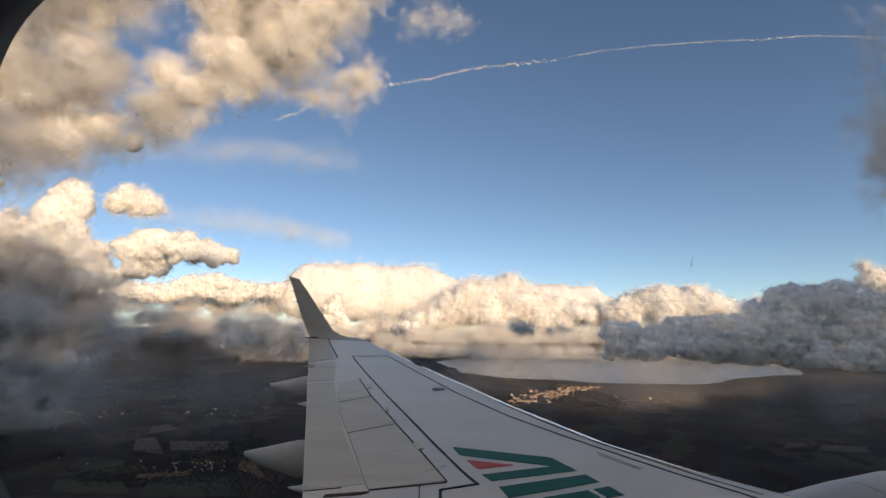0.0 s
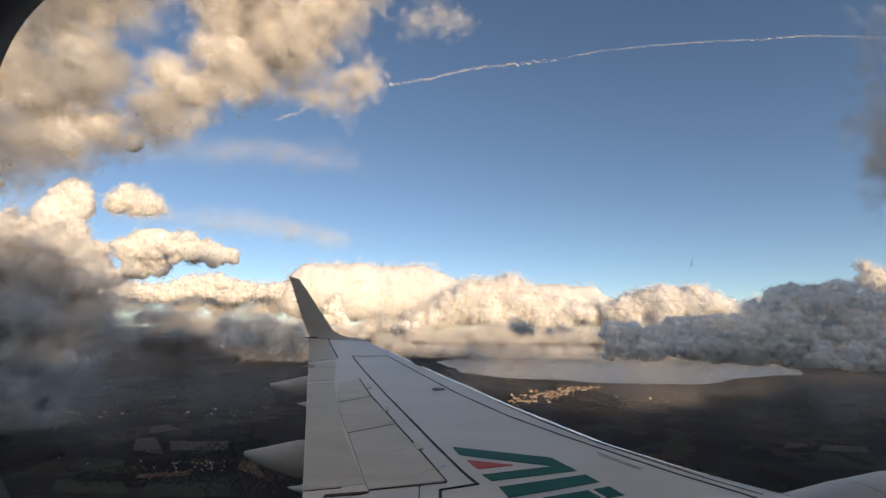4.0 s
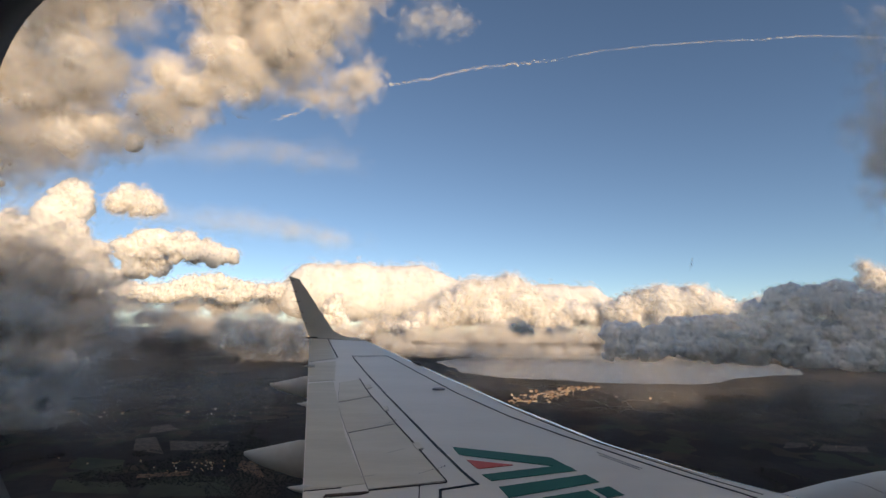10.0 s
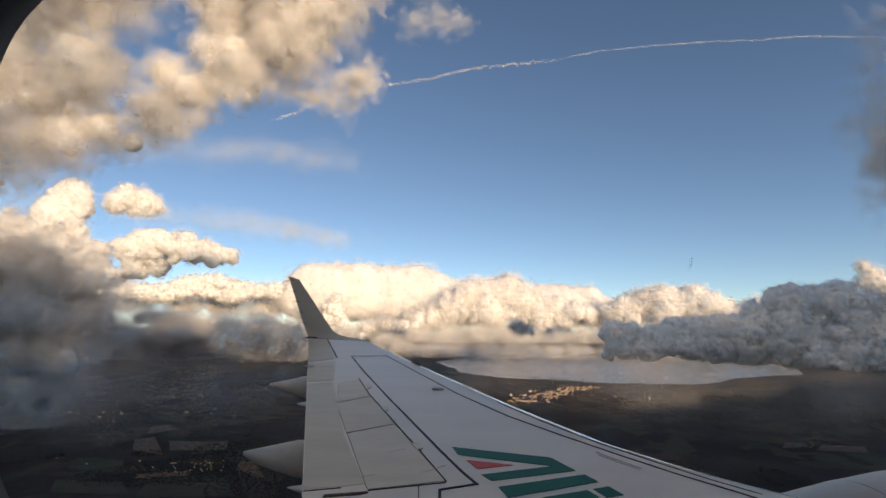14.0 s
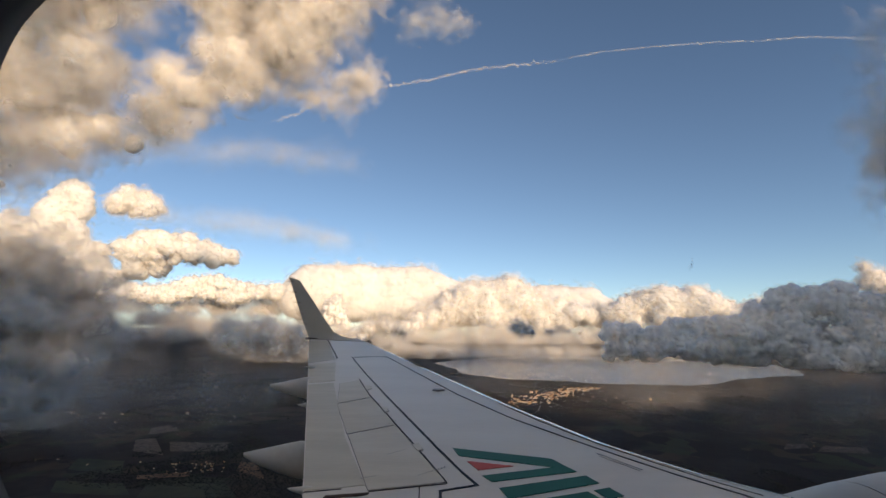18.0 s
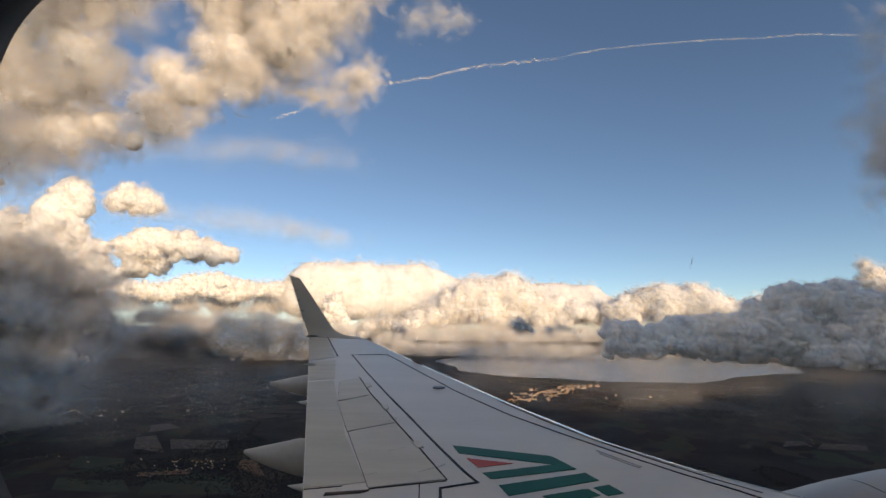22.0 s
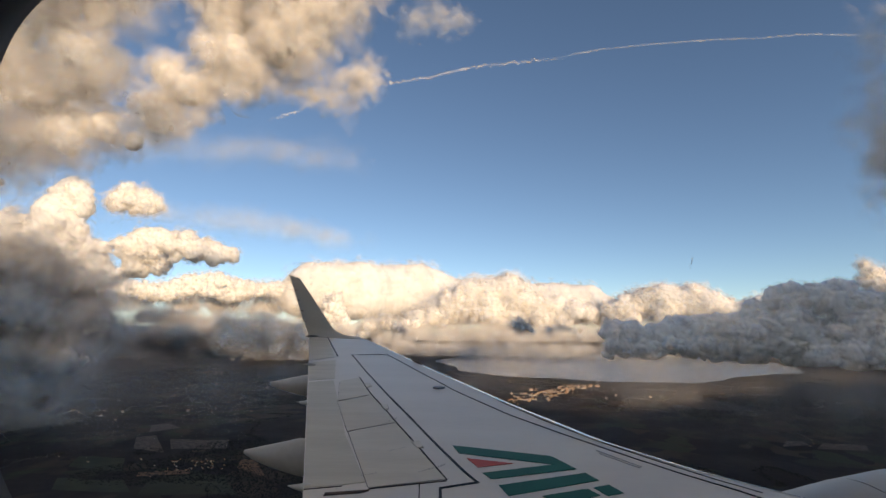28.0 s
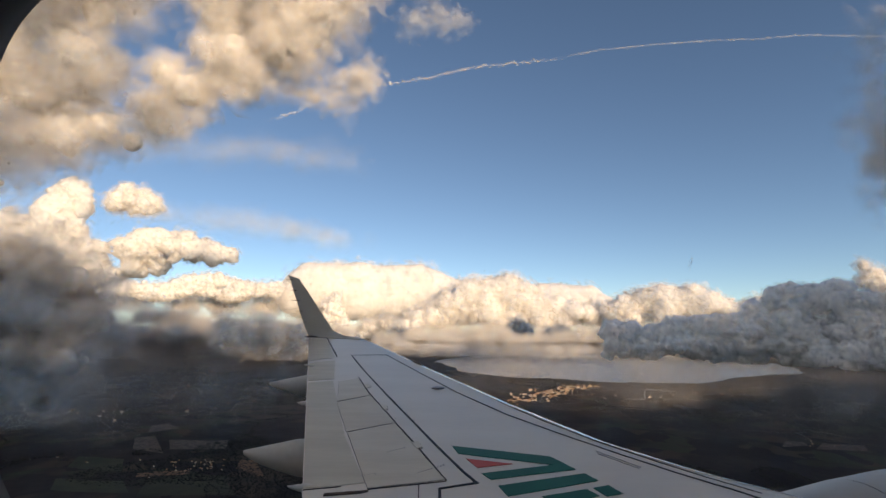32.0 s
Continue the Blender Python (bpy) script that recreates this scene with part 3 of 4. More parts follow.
# markings: a plain striped tail shape in green and red
plate("marking", [(0.084, 4.473), (0.89, 4.214), (1.024, 3.94), (0.354, 3.75), (0.293, 3.864), (0.871, 4.031), (0.133, 4.279)], GREEN, 0.001, 0.005, "green painted stripe")
plate("marking", [(0.193, 4.164), (0.555, 4.054), (0.271, 3.974)], RED, 0.001, 0.005, "red painted triangle")
plate("marking", [(0.395, 3.644), (1.071, 3.864), (1.13, 3.73), (0.44, 3.474)], GREEN, 0.001, 0.005, "green painted stripe")
plate("marking", [(0.667, 3.474), (1.005, 3.588), (1.057, 3.483), (0.746, 3.328)], GREEN, 0.001, 0.005, "green painted stripe")
plate("marking", [(1.054, 3.607), (1.177, 3.653), (1.23, 3.517), (1.104, 3.474)], GREEN, 0.001, 0.005, "green painted stripe")
for (x0, y0), (x1, y1), wide in (((1.309, 4.347), (1.545, 3.985), 0.0065), ((1.307, 4.279), (1.519, 3.962), 0.0055)):
    rng = random.Random(wide)
    u = 0.0
    while u < 0.97:
        v = min(1.0, u + rng.uniform(0.03, 0.09))
        stripe("notice_bar", (x0 + (x1 - x0) * u, y0 + (y1 - y0) * u), (x0 + (x1 - x0) * v, y0 + (y1 - y0) * v), wide, GREY, 0.005)
        u = v + 0.02
cap_at = (-0.061, 6.788)
bm = bmesh.new()
bmesh.ops.create_cone(bm, segments=20, radius1=0.09, radius2=0.08, depth=0.02, cap_ends=True)
cap_me = bpy.data.meshes.new("filler_cap")
bm.to_mesh(cap_me)
bm.free()
cap_me.materials.append(GREY)
cap = part("filler_cap", cap_me, wing, "small dark grey round filler cap")
cap.location = (*cap_at, skin(*cap_at) + 0.004)


def build_winglet():
    trail_pts = [(-3.46, 12.75, -0.222), (-3.556, 12.9, -0.137), (-3.727, 13.15, 0.099), (-4.018, 13.45, 0.658), (-4.295, 13.75, 1.216), (-4.455, 13.9, 1.516)]
    lead_pts = [(-1.864, 12.2, -0.281), (-2.647, 13, -0.182), (-2.996, 13.4, -0.051), (-3.406, 13.6, 0.461), (-3.851, 13.8, 1.043), (-4.139, 13.9, 1.409)]
    verts, faces = [], []
    us = [0, 0.02, 0.06, 0.15, 0.35, 0.65, 1.0]
    m = len(us) * 2 - 2
    for k, (t, l) in enumerate(zip(trail_pts, lead_pts)):
        t, l = Vector(t), Vector(l)
        c = (l - t).length
        up = Vector((0, -math.sin(min(1, k / 2.5) * 1.3), math.cos(min(1, k / 2.5) * 1.3)))
        th = [0.055 * c * 2.2 * (u ** 0.5) * (1 - u) + 0.004 for u in us]
        for u, h in zip(us, th):
            verts.append(l.lerp(t, u) - up * (0.0 if u in (0, 1.0) else 0.0))
        for u, h in list(zip(us, th))[-2:0:-1]:
            verts.append(l.lerp(t, u) - up * h * 2)
    for i in range(5):
        for j in range(m):
            k = (j + 1) % m
            faces.append((i * m + j, i * m + k, (i + 1) * m + k, (i + 1) * m + j))
    faces += [tuple(range(m)), tuple(range(6 * m - 1, 5 * m - 1, -1))]
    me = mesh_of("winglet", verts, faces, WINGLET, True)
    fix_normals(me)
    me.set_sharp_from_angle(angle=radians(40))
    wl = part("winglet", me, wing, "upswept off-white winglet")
    for x, y, z in ((-4.319, 13.75, 1.362), (-4.161, 13.6, 1.044), (-4.008, 13.4, 0.748), (-3.871, 13.3, 0.451), (-3.708, 13.1, 0.159), (-3.4, 12.6, -0.319), (-3.37, 12.5, -0.387), (-3.187, 11.8, -0.84)):
        v = [(x + 0.05, y, z - 0.011), (x + 0.05, y, z + 0.011), (x - 0.17, y, z + 0.016), (x - 0.17, y, z + 0.006), (x + 0.05, y + 0.03, z), (x - 0.17, y + 0.012, z + 0.01)]
        part("static_wick", mesh_of("static_wick", v, [(0, 3, 2, 1), (1, 2, 5, 4), (4, 5, 3, 0), (0, 1, 4), (2, 3, 5)], SEAL), wl, "thin dark static wick")
    # tail position light on the wing tip
    x, y, z = (-3.425, 12.62, -0.213)
    for name, x0, x1, r0, r1, mat, label in (("light_housing", x + 0.2, x - 0.06, 0.012, 0.03, SEAL, "dark tapered tail light housing"), ("light_lens", x - 0.06, x - 0.11, 0.03, 0.018, PAINT, "clear white tail light lens")):
        ring = [(a, y + q * math.cos(k * math.pi / 4), z + q * math.sin(k * math.pi / 4)) for a, q in ((x0, r0), (x1, r1)) for k in range(8)]
        part(name, mesh_of(name, ring, [(k, (k + 1) % 8, 8 + (k + 1) % 8, 8 + k) for k in range(8)] + [tuple(range(8)), tuple(range(15, 7, -1))], mat), wl, label)


build_winglet()


def fairing(tip, root, y_wide, drop, label="off-white pointed flap track fairing"):
    """A canoe-shaped fairing under the trailing edge; tip and root: x, y, z of its aft end and of where it meets the wing."""
    tip, root = Vector(tip), Vector(root)
    fore = root + (root - tip) * 1.2
    fore.z = root.z - 0.5 * drop
    verts, faces = [], []
    n, m = 15, 16
    for i in range(n):
        s = i / (n - 1)
        c = tip.lerp(root, s / 0.46) if s < 0.46 else root.lerp(fore, (s - 0.46) / 0.54)
        r = min(1, (0.05 + 2.1 * s) ** 0.75) if s < 0.6 else 1
        for j in range(m):
            a = 2 * math.pi * j / m
            verts.append(c + Vector((0, math.cos(a) * y_wide * r, math.sin(a) * drop * 0.5 * r - drop * 0.5 * r)))
    for i in range(n - 1):
        for j in range(m):
            faces.append((i * m + j, i * m + (j + 1) % m, (i + 1) * m + (j + 1) % m, (i + 1) * m + j))
    faces += [tuple(range(m)), tuple(range(n * m - 1, (n - 1) * m - 1, -1))]
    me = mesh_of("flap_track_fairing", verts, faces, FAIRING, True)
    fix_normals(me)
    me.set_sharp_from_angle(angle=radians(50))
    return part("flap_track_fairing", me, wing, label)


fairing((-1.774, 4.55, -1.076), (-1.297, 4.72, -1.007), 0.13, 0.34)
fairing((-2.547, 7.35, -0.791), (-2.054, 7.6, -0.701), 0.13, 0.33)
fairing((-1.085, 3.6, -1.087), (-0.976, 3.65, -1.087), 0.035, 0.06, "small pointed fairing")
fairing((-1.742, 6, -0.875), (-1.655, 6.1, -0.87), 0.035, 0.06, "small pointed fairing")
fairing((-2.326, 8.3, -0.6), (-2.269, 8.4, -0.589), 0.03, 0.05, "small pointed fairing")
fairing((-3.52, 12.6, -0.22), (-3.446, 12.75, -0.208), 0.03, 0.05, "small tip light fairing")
for (x, y) in ((-1.862, 12.281), (-0.494, 8.841)):
    fairing((x - 0.1, y + 0.22, skin(x, y + 0.22) + 0.02), (x, y, skin(x, y) + 0.035), 0.02, 0.04, "small dark edge fitting").data.materials[0] = SEAL


def build_nacelle():
    m = 64
    verts = [(2.15 + 3.0 * i, 3.6 + 0.62 * math.cos(2 * math.pi * j / m), -1.9 + 0.62 * math.sin(2 * math.pi * j / m)) for i in (0, 1) for j in range(m)]
    core = part("engine_nacelle", mesh_of("engine_nacelle", verts, [(j, (j + 1) % m, m + (j + 1) % m, m + j) for j in range(m)] + [tuple(range(m))], SEAL, True), wing, "light grey engine nacelle ahead of the wing")
    prof = [(2.2, 0.66), (2.56, 0.742), (2.95, 0.825), (3.34, 0.89), (3.8, 0.945), (4.4, 0.97), (5.0, 0.94), (5.25, 0.86), (5.32, 0.78), (5.2, 0.72), (4.6, 0.68)]
    for a, b in ((0, 2), (2, 3), (3, 4), (4, 6), (6, 10)):
        verts, faces = [], []
        ring = prof[a:b + 1]
        for k, (x, r) in enumerate(ring):
            xx = x + (0.005 if k == 0 else -0.005 if k == len(ring) - 1 else 0)
            for j in range(m):
                t = 2 * math.pi * j / m
                verts.append((xx, 3.6 + r * math.cos(t), -1.9 + r * math.sin(t)))
        for i in range(len(ring) - 1):
            for j in range(m):
                faces.append((i * m + j, i * m + (j + 1) % m, (i + 1) * m + (j + 1) % m, (i + 1) * m + j))
        me = mesh_of("cowl_panel", verts, faces, METAL if a == 6 else COWL, True)
        fix_normals(me)
        part("intake_lip" if a == 6 else "cowl_panel", me, core, "polished metal intake lip" if a == 6 else "")


build_nacelle()


def build_cabin():
    r, cy, cz = 1.5, -1.32, -0.25
    xs = [-14, -9, -5, -3.2, -2.8, -2.2, -1.8, -1.2, -0.8, -0.42, 0.42, 0.8, 1.2, 1.8, 2.2, 2.8, 3.2, 5, 9, 14]
    angs = list(np.radians(np.concatenate([np.linspace(-3, 23, 6), np.linspace(23, 357, 60)[1:-1]])))
    m = len(angs)
    verts, faces = [], []
    for x in xs:
        for a in angs:
            verts.append((x, cy + r * math.cos(a), cz + r * math.sin(a)))
    for i in range(len(xs) - 1):
        for j in range(m):
            far_side = 150 < math.degrees(angs[j]) < 172 and round(xs[i + 1] - xs[i], 2) in (0.4, 0.38)
            if (xs[i] == -0.42 and j < 5) or far_side:
                continue
            k = (j + 1) % m
            faces.append((i * m + j, i * m + k, (i + 1) * m + k, (i + 1) * m + j))
    faces += [tuple(range(m)), tuple(range(len(verts) - 1, len(verts) - m - 1, -1))]
    part("hull", mesh_of("hull", verts, faces, HULL, True), wing, "white fuselage skin")
    win = thing("window_1", "oval cabin window with black rubber seal", "window", (0, 0, EYE_Z), "", "structure")
    win.rotation_euler = (radians(9.4), 0, 0)
    n = 96

    def oval(a, b, y):
        out = []
        for j in range(n):
            t = 2 * math.pi * j / n
            c, s = math.cos(t), math.sin(t)
            out.append((0.003 + a * (1.14 if c > 0 else 1.0) * math.copysign(abs(c) ** 0.5, c), y, -0.0068 + b * math.copysign(abs(s) ** 0.5, s)))
        return out

    def ringed(name, loops, mat, label):
        v = [p for l in loops for p in l]
        f = [(i * n + j, i * n + (j + 1) % n, (i + 1) * n + (j + 1) % n, (i + 1) * n + j) for i in range(len(loops) - 1) for j in range(n)]
        return part(name, mesh_of(name, v, f, mat, True), win, label)

    ringed("window_seal", [oval(0.166, 0.122, 0.162), oval(0.1456, 0.104, 0.15), oval(0.1449, 0.104, 0.143), oval(0.1446, 0.1045, 0.139)], RUBBER, "black rubber window seal")
    ringed("window_surround", [oval(0.1446, 0.1045, 0.139), oval(0.152, 0.112, 0.128), oval(0.22, 0.18, 0.128), oval(0.44, 0.34, 0.15)], CABIN, "grey plastic window surround")
    v = [(0.0762 + x, 0.149, -0.0045 + z) for x, z in ((-0.0006, -0.0028), (0.0005, -0.003), (0.0011, -0.0005), (0.0013, 0.002), (0.0006, 0.0028), (-0.0002, 0.0008), (-0.0009, -0.001))]
    sm = mesh_of("smudge", [(0.0767, 0.149, -0.0045)] + v, [(0, 1 + k, 1 + (k + 1) % 7) for k in range(7)], mist_material(0.002, 0.35))
    soft = sm.attributes.new("soft", "FLOAT", "POINT")
    soft.data.foreach_set("value", [1.0] + [0.0] * 7)
    part("smudge", sm, win, "faint smudge on the window")

build_cabin()

# ---- lakeside town, farms and woods ----
HOUSE_WALLS = [material("cream_render", (0.6, 0.5, 0.36), 0.85, 0, (0.5, 0.4, 0.28), 1.5, 0.5, random_tint=0.25), material("ochre_render", (0.55, 0.36, 0.2), 0.85, 0, (0.5, 0.32, 0.2), 1.5, 0.5, random_tint=0.25),
               material("pale_render", (0.7, 0.66, 0.58), 0.85, 0, (0.6, 0.56, 0.5), 1.5, 0.5, random_tint=0.2)]
TILES = material("terracotta_roof", (0.34, 0.15, 0.08), 0.85, 0, (0.26, 0.12, 0.07), 3.0, 0.6, random_tint=0.3)
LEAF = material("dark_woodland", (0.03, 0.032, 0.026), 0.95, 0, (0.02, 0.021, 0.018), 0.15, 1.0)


def house_meshes(w, d, h, wall_mat):
    x, y = w / 2, d / 2
    wall = mesh_of("wall", [(-x, -y, -0.6), (x, -y, -0.6), (x, y, -0.6), (-x, y, -0.6), (-x, -y, h), (x, -y, h), (x, y, h), (-x, y, h), (-x, 0, h + 0.3 * d), (x, 0, h + 0.3 * d)],
                   [(0, 1, 5, 4), (1, 2, 6, 9, 5), (2, 3, 7, 6), (3, 0, 4, 8, 7)], wall_mat)
    e, t = 0.12, 0.06
    roof = mesh_of("roof", [(-x - e, -y - e, h - 0.05), (x + e, -y - e, h - 0.05), (x + e, 0, h + 0.3 * d + t), (-x - e, 0, h + 0.3 * d + t), (x + e, y + e, h - 0.05), (-x - e, y + e, h - 0.05),
                             (-x - e, -y - e, h - 0.11), (x + e, -y - e, h - 0.11), (x + e, y + e, h - 0.11), (-x - e, y + e, h - 0.11)],
                   [(0, 1, 2, 3), (3, 2, 4, 5), (0, 6, 7, 1), (5, 4, 8, 9)], TILES)
    return wall, roof


def build_houses():
    rng = random.Random(5)
    kinds = [house_meshes(w, d, h, m) for (w, d, h), m in zip([(2.6, 1.7, 1.6), (3.4, 1.8, 2.2), (2.2, 2.0, 1.4), (4.4, 2.0, 2.6), (2.0, 1.5, 1.9), (3.0, 2.2, 1.3)], HOUSE_WALLS * 2)]
    spots = []
    (ax, ay), (bx, by) = (122, 829), (290, 1021)
    for k in range(165):
        s, q = rng.random(), rng.gauss(0, 1)
        spots.append((ax + (bx - ax) * s + q * 20, ay + (by - ay) * s + rng.gauss(0, 17), "houses of the lakeside town", "small cream house with terracotta roof in the lakeside town"))
    for cx, cy, n, sx, sy in ((-216, 451, 12, 10, 9), (-197, 434, 10, 16, 5), (-610, 1314, 26, 40, 26), (*(-279, 438), 8, 60, 20), (*(-435, 1002), 24, 80, 60), (*(-223, 446), 12, 18, 8), (*(-294, 761), 10, 60, 40), (*(391, 529), 6, 14, 5), (*(-529, 690), 10, 60, 30), (*(462, 919), 14, 90, 40)):
        for k in range(n):
            spots.append((cx + rng.gauss(0, sx), cy + rng.gauss(0, sy), "farmhouses", "small pale farmhouse among dark fields"))
    xs, ys = np.array([p[0] for p in spots], float), np.array([p[1] for p in spots], float)
    zs = land_height(xs, ys)
    dry = shore(xs, ys) > 1.03
    for (x, y, g, lab), z, ok in zip(spots, zs, dry):
        if not ok:
            continue
        wall, roof = rng.choice(kinds)
        h = thing("house", lab, "house", (x, y, z), g)
        h.rotation_euler = (0, 0, rng.uniform(0, 3.14))
        h.scale = [rng.uniform(0.8, 1.35) if g != "farmhouses" else 0.42 if math.hypot(x, y) < 700 else 0.9] * 3
        part("wall", wall, h)
        part("roof", roof, h)


def build_far_town():
    rng = random.Random(8)
    v, f = [], []
    for (cx, cy), n, sx, sy in (((42, 2295), 80, 130, 30), ((620, 2398), 25, 160, 40), ((1073, 1859), 14, 60, 20), ((269, 2453), 40, 120, 50)):
        for k in range(n):
            x, y = cx + rng.gauss(0, sx), cy + rng.gauss(0, sy)
            z = float(land_height(np.array([x]), np.array([y]))[0])
            if shore(x, y) < 1.02:
                continue
            w, d, h = rng.uniform(2, 5), rng.uniform(2, 3), rng.uniform(1.5, 3.5)
            o = len(v)
            v += [(x + a * w, y + b * d, z + c) for c in (-1, h) for a, b in ((-1, -1), (1, -1), (1, 1), (-1, 1))]
            v += [(x - w, y, z + h + d * 0.6), (x + w, y, z + h + d * 0.6)]
            f += [tuple(o + i for i in q) for q in ((0, 1, 5, 4), (1, 2, 6, 9, 5), (2, 3, 7, 6), (3, 0, 4, 8, 7), (4, 5, 9, 8), (6, 7, 8, 9))]
    tagged(new("far_town", mesh_of("far_town", v, f, HOUSE_WALLS[0])), "pale houses strung along the far shore", "town", "", "stuff")


def build_woods():
    rng = np.random.default_rng(9)
    ico = bmesh.new()
    bmesh.ops.create_icosphere(ico, subdivisions=1, radius=1.0)
    iv = np.array([q.co for q in ico.verts])
    fi = np.array([[q.index for q in t.verts] for t in ico.faces])
    ico.free()
    n = 230000
    b, r = rng.uniform(-50, 50, n), np.exp(rng.uniform(math.log(140), math.log(2600), n))
    x, y = np.sin(np.radians(b)) * r, np.cos(np.radians(b)) * r
    p = np.stack([x, y, np.zeros(n)], 1)
    belt = np.abs(soft_noise(p, 130, 51) + 0.3 * soft_noise(p, 40, 52)) < 0.035
    wood = soft_noise(p, 220, 53) + 0.5 * soft_noise(p, 70, 54) > 0.72
    keep = (belt | wood) & (shore(x, y) > 1.02)
    x, y, r = x[keep], y[keep], r[keep]
    z = land_height(x, y)
    s = rng.uniform(0.4, 0.8, len(x)) * np.clip(r / 500, 0.6, 2.2)
    jit = rng.uniform(0.7, 1.3, (len(x), len(iv), 3))
    v = iv[None] * jit * s[:, None, None] * np.array((1.1, 1.1, 0.9)) + np.stack([x, y, z + 0.4 * s], 1)[:, None]
    f = (fi[None] + (np.arange(len(x)) * len(iv))[:, None, None]).reshape(-1, 3)
    me = bpy.data.meshes.new("woodland")
    me.from_pydata(v.reshape(-1, 3).tolist(), [], f.tolist())
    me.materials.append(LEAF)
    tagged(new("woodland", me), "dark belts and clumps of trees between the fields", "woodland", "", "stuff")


build_houses()
build_far_town()
build_woods()

# ---- clouds ----
# tall sunlit cumulus off the tail
cloud("cumulus_cloud", "sunlit cream cumulus heaped in cauliflower towers", [(-38.5, 12.6, 2600, 62.3), (-38.9, 11.3, 2600, 62), (-37.7, 11.5, 2600, 58.1), (-39.5, 9.7, 2600, 80.4), (-40.3, 8.2, 2640, 90), (-38.0, 9.3, 2600, 82), (-41.4, 7.1, 2660, 98.5), (-39.0, 7.1, 2600, 94.9), (-42.4, 9.0, 2650, 69.3), (-42.7, 5.5, 2660, 115), (-40.4, 4.6, 2640, 106), (-37.9, 4.8, 2630, 92.2), (-36.4, 6.8, 2600, 73.7), (-33.0, 7.9, 2570, 65.7), (-31.8, 8.6, 2570, 66.7), (-30.4, 8.6, 2560, 72.6), (-28.8, 8.3, 2560, 68.4), (-27.1, 8.2, 2560, 64.1), (-25.3, 8.0, 2560, 54.2), (-23.8, 7.9, 2560, 38.4), (-32.7, 6.2, 2600, 61.5), (-30.7, 6.5, 2600, 57.6), (-35.3, 5.0, 2620, 75), (-37.3, 3.2, 2620, 67.9), (-40.1, 2.6, 2640, 79.8), (-44.1, 7.8, 2660, 101), (-44.0, 3.9, 2660, 112)], 4.5, 11, mist=6000, reach=0.6, core=0.9, density=0.3, wisp_size=0.36, billow=0.3, fade=0.52, depth=1.3, back=0.2)
cloud("cumulus_cloud", "small sunlit cream cumulus floating free", [(-34.7, 12.4, 2600, 50.2), (-33.8, 12.8, 2600, 60.9), (-32.7, 12.6, 2600, 61.7), (-31.6, 12.5, 2600, 46.8), (-31.1, 12.2, 2600, 26.1)], 3.5, 12, mist=2500, reach=0.7, core=0.88, density=0.3, wisp_size=0.4, billow=0.3, fade=0.52, depth=1.3, back=0.2)
# broken cloud high over the tail
cloud("cumulus_cloud", "broad ragged grey cumulus lit warm on its face", [(-44.9, 25.0, 1130, 55.7), (-42.0, 27.7, 1120, 47.4), (-38.7, 24.7, 1100, 57.2), (-42.2, 20.9, 1110, 69.2), (-43.4, 16.1, 1110, 59.1), (-39.9, 17.7, 1100, 51.5), (-36.7, 19.2, 1110, 41.5), (-31.8, 21.4, 1100, 47.5), (-28.8, 24.3, 1090, 50.1), (-37.9, 29.2, 1110, 33.5), (-31.9, 25.5, 1100, 31.9), (-24.8, 28.7, 1080, 72), (-20.2, 31.2, 1080, 68.6), (-16.4, 33.6, 1080, 61), (-13.5, 37.4, 1100, 66.4), (-21.0, 37.3, 1100, 85.5), (-27.5, 35.6, 1100, 62.2), (-36.9, 33.1, 1100, 67.5), (-43.6, 31.5, 1100, 71.4), (-22.7, 26.3, 1090, 29.4), (-33.8, 18.5, 1100, 25.6), (-47.2, 21.4, 1120, 71.6), (-46.3, 15.1, 1120, 64.1), (-26.3, 32.1, 1100, 43), (-43.5, 12.6, 1100, 20.8)], 4.0, 13, mist=13000, reach=1.5, core=0.66, density=0.28, wisp_size=0.62, billow=0.26, fade=0.5, depth=0.35, back=0.36, torn=0.24, tear=0.8)
# far bank along the horizon
cloud("cloud_bank", "distant cream cumulonimbus bank along the horizon", [(1.1, 2.4, 4500, 167), (3.1, 4.1, 4500, 146), (5.2, 4.6, 4500, 136), (7.4, 4.6, 4500, 135), (9.3, 3.4, 4500, 155), (11.2, 2.7, 4500, 123), (13.2, 2.7, 4500, 102), (15.0, 2.1, 4500, 111), (16.5, 1.7, 4500, 80), (5.7, 2.2, 4500, 177), (-0.6, 1.4, 4500, 135), (8.3, 1.1, 4500, 124), (11.5, 1.1, 4500, 112), (14.0, 0.8, 4500, 90.8), (-2.9, 1.1, 4500, 114)], 6.0, 14, mist=5000, reach=0.8, core=0.9, density=0.3, wisp_size=0.5, billow=0.2, fade=0.5, depth=1.5, back=0.2, blend=4.0)
cloud("cloud_bank", "slim distant cream cumulus turret", [(-12.6, 3.3, 4300, 63.4), (-12.9, 2.2, 4300, 72.9), (-12.0, 1.4, 4300, 63.3), (-13.3, 1.1, 4300, 62.9), (-11.7, 0.4, 4300, 58.3)], 4.0, 24, mist=1500, core=0.92, reach=0.8, density=0.3, wisp_size=0.5, back=0.2)
cloud("cloud_bank", "low distant cream cumulus puff", [(-5.5, 0.1, 4300, 49.4), (-4.5, 0.4, 4300, 49.5), (-3.3, 0.3, 4300, 44.6)], 4.0, 25, mist=800, core=0.92, reach=0.8, density=0.3, wisp_size=0.5, back=0.2)
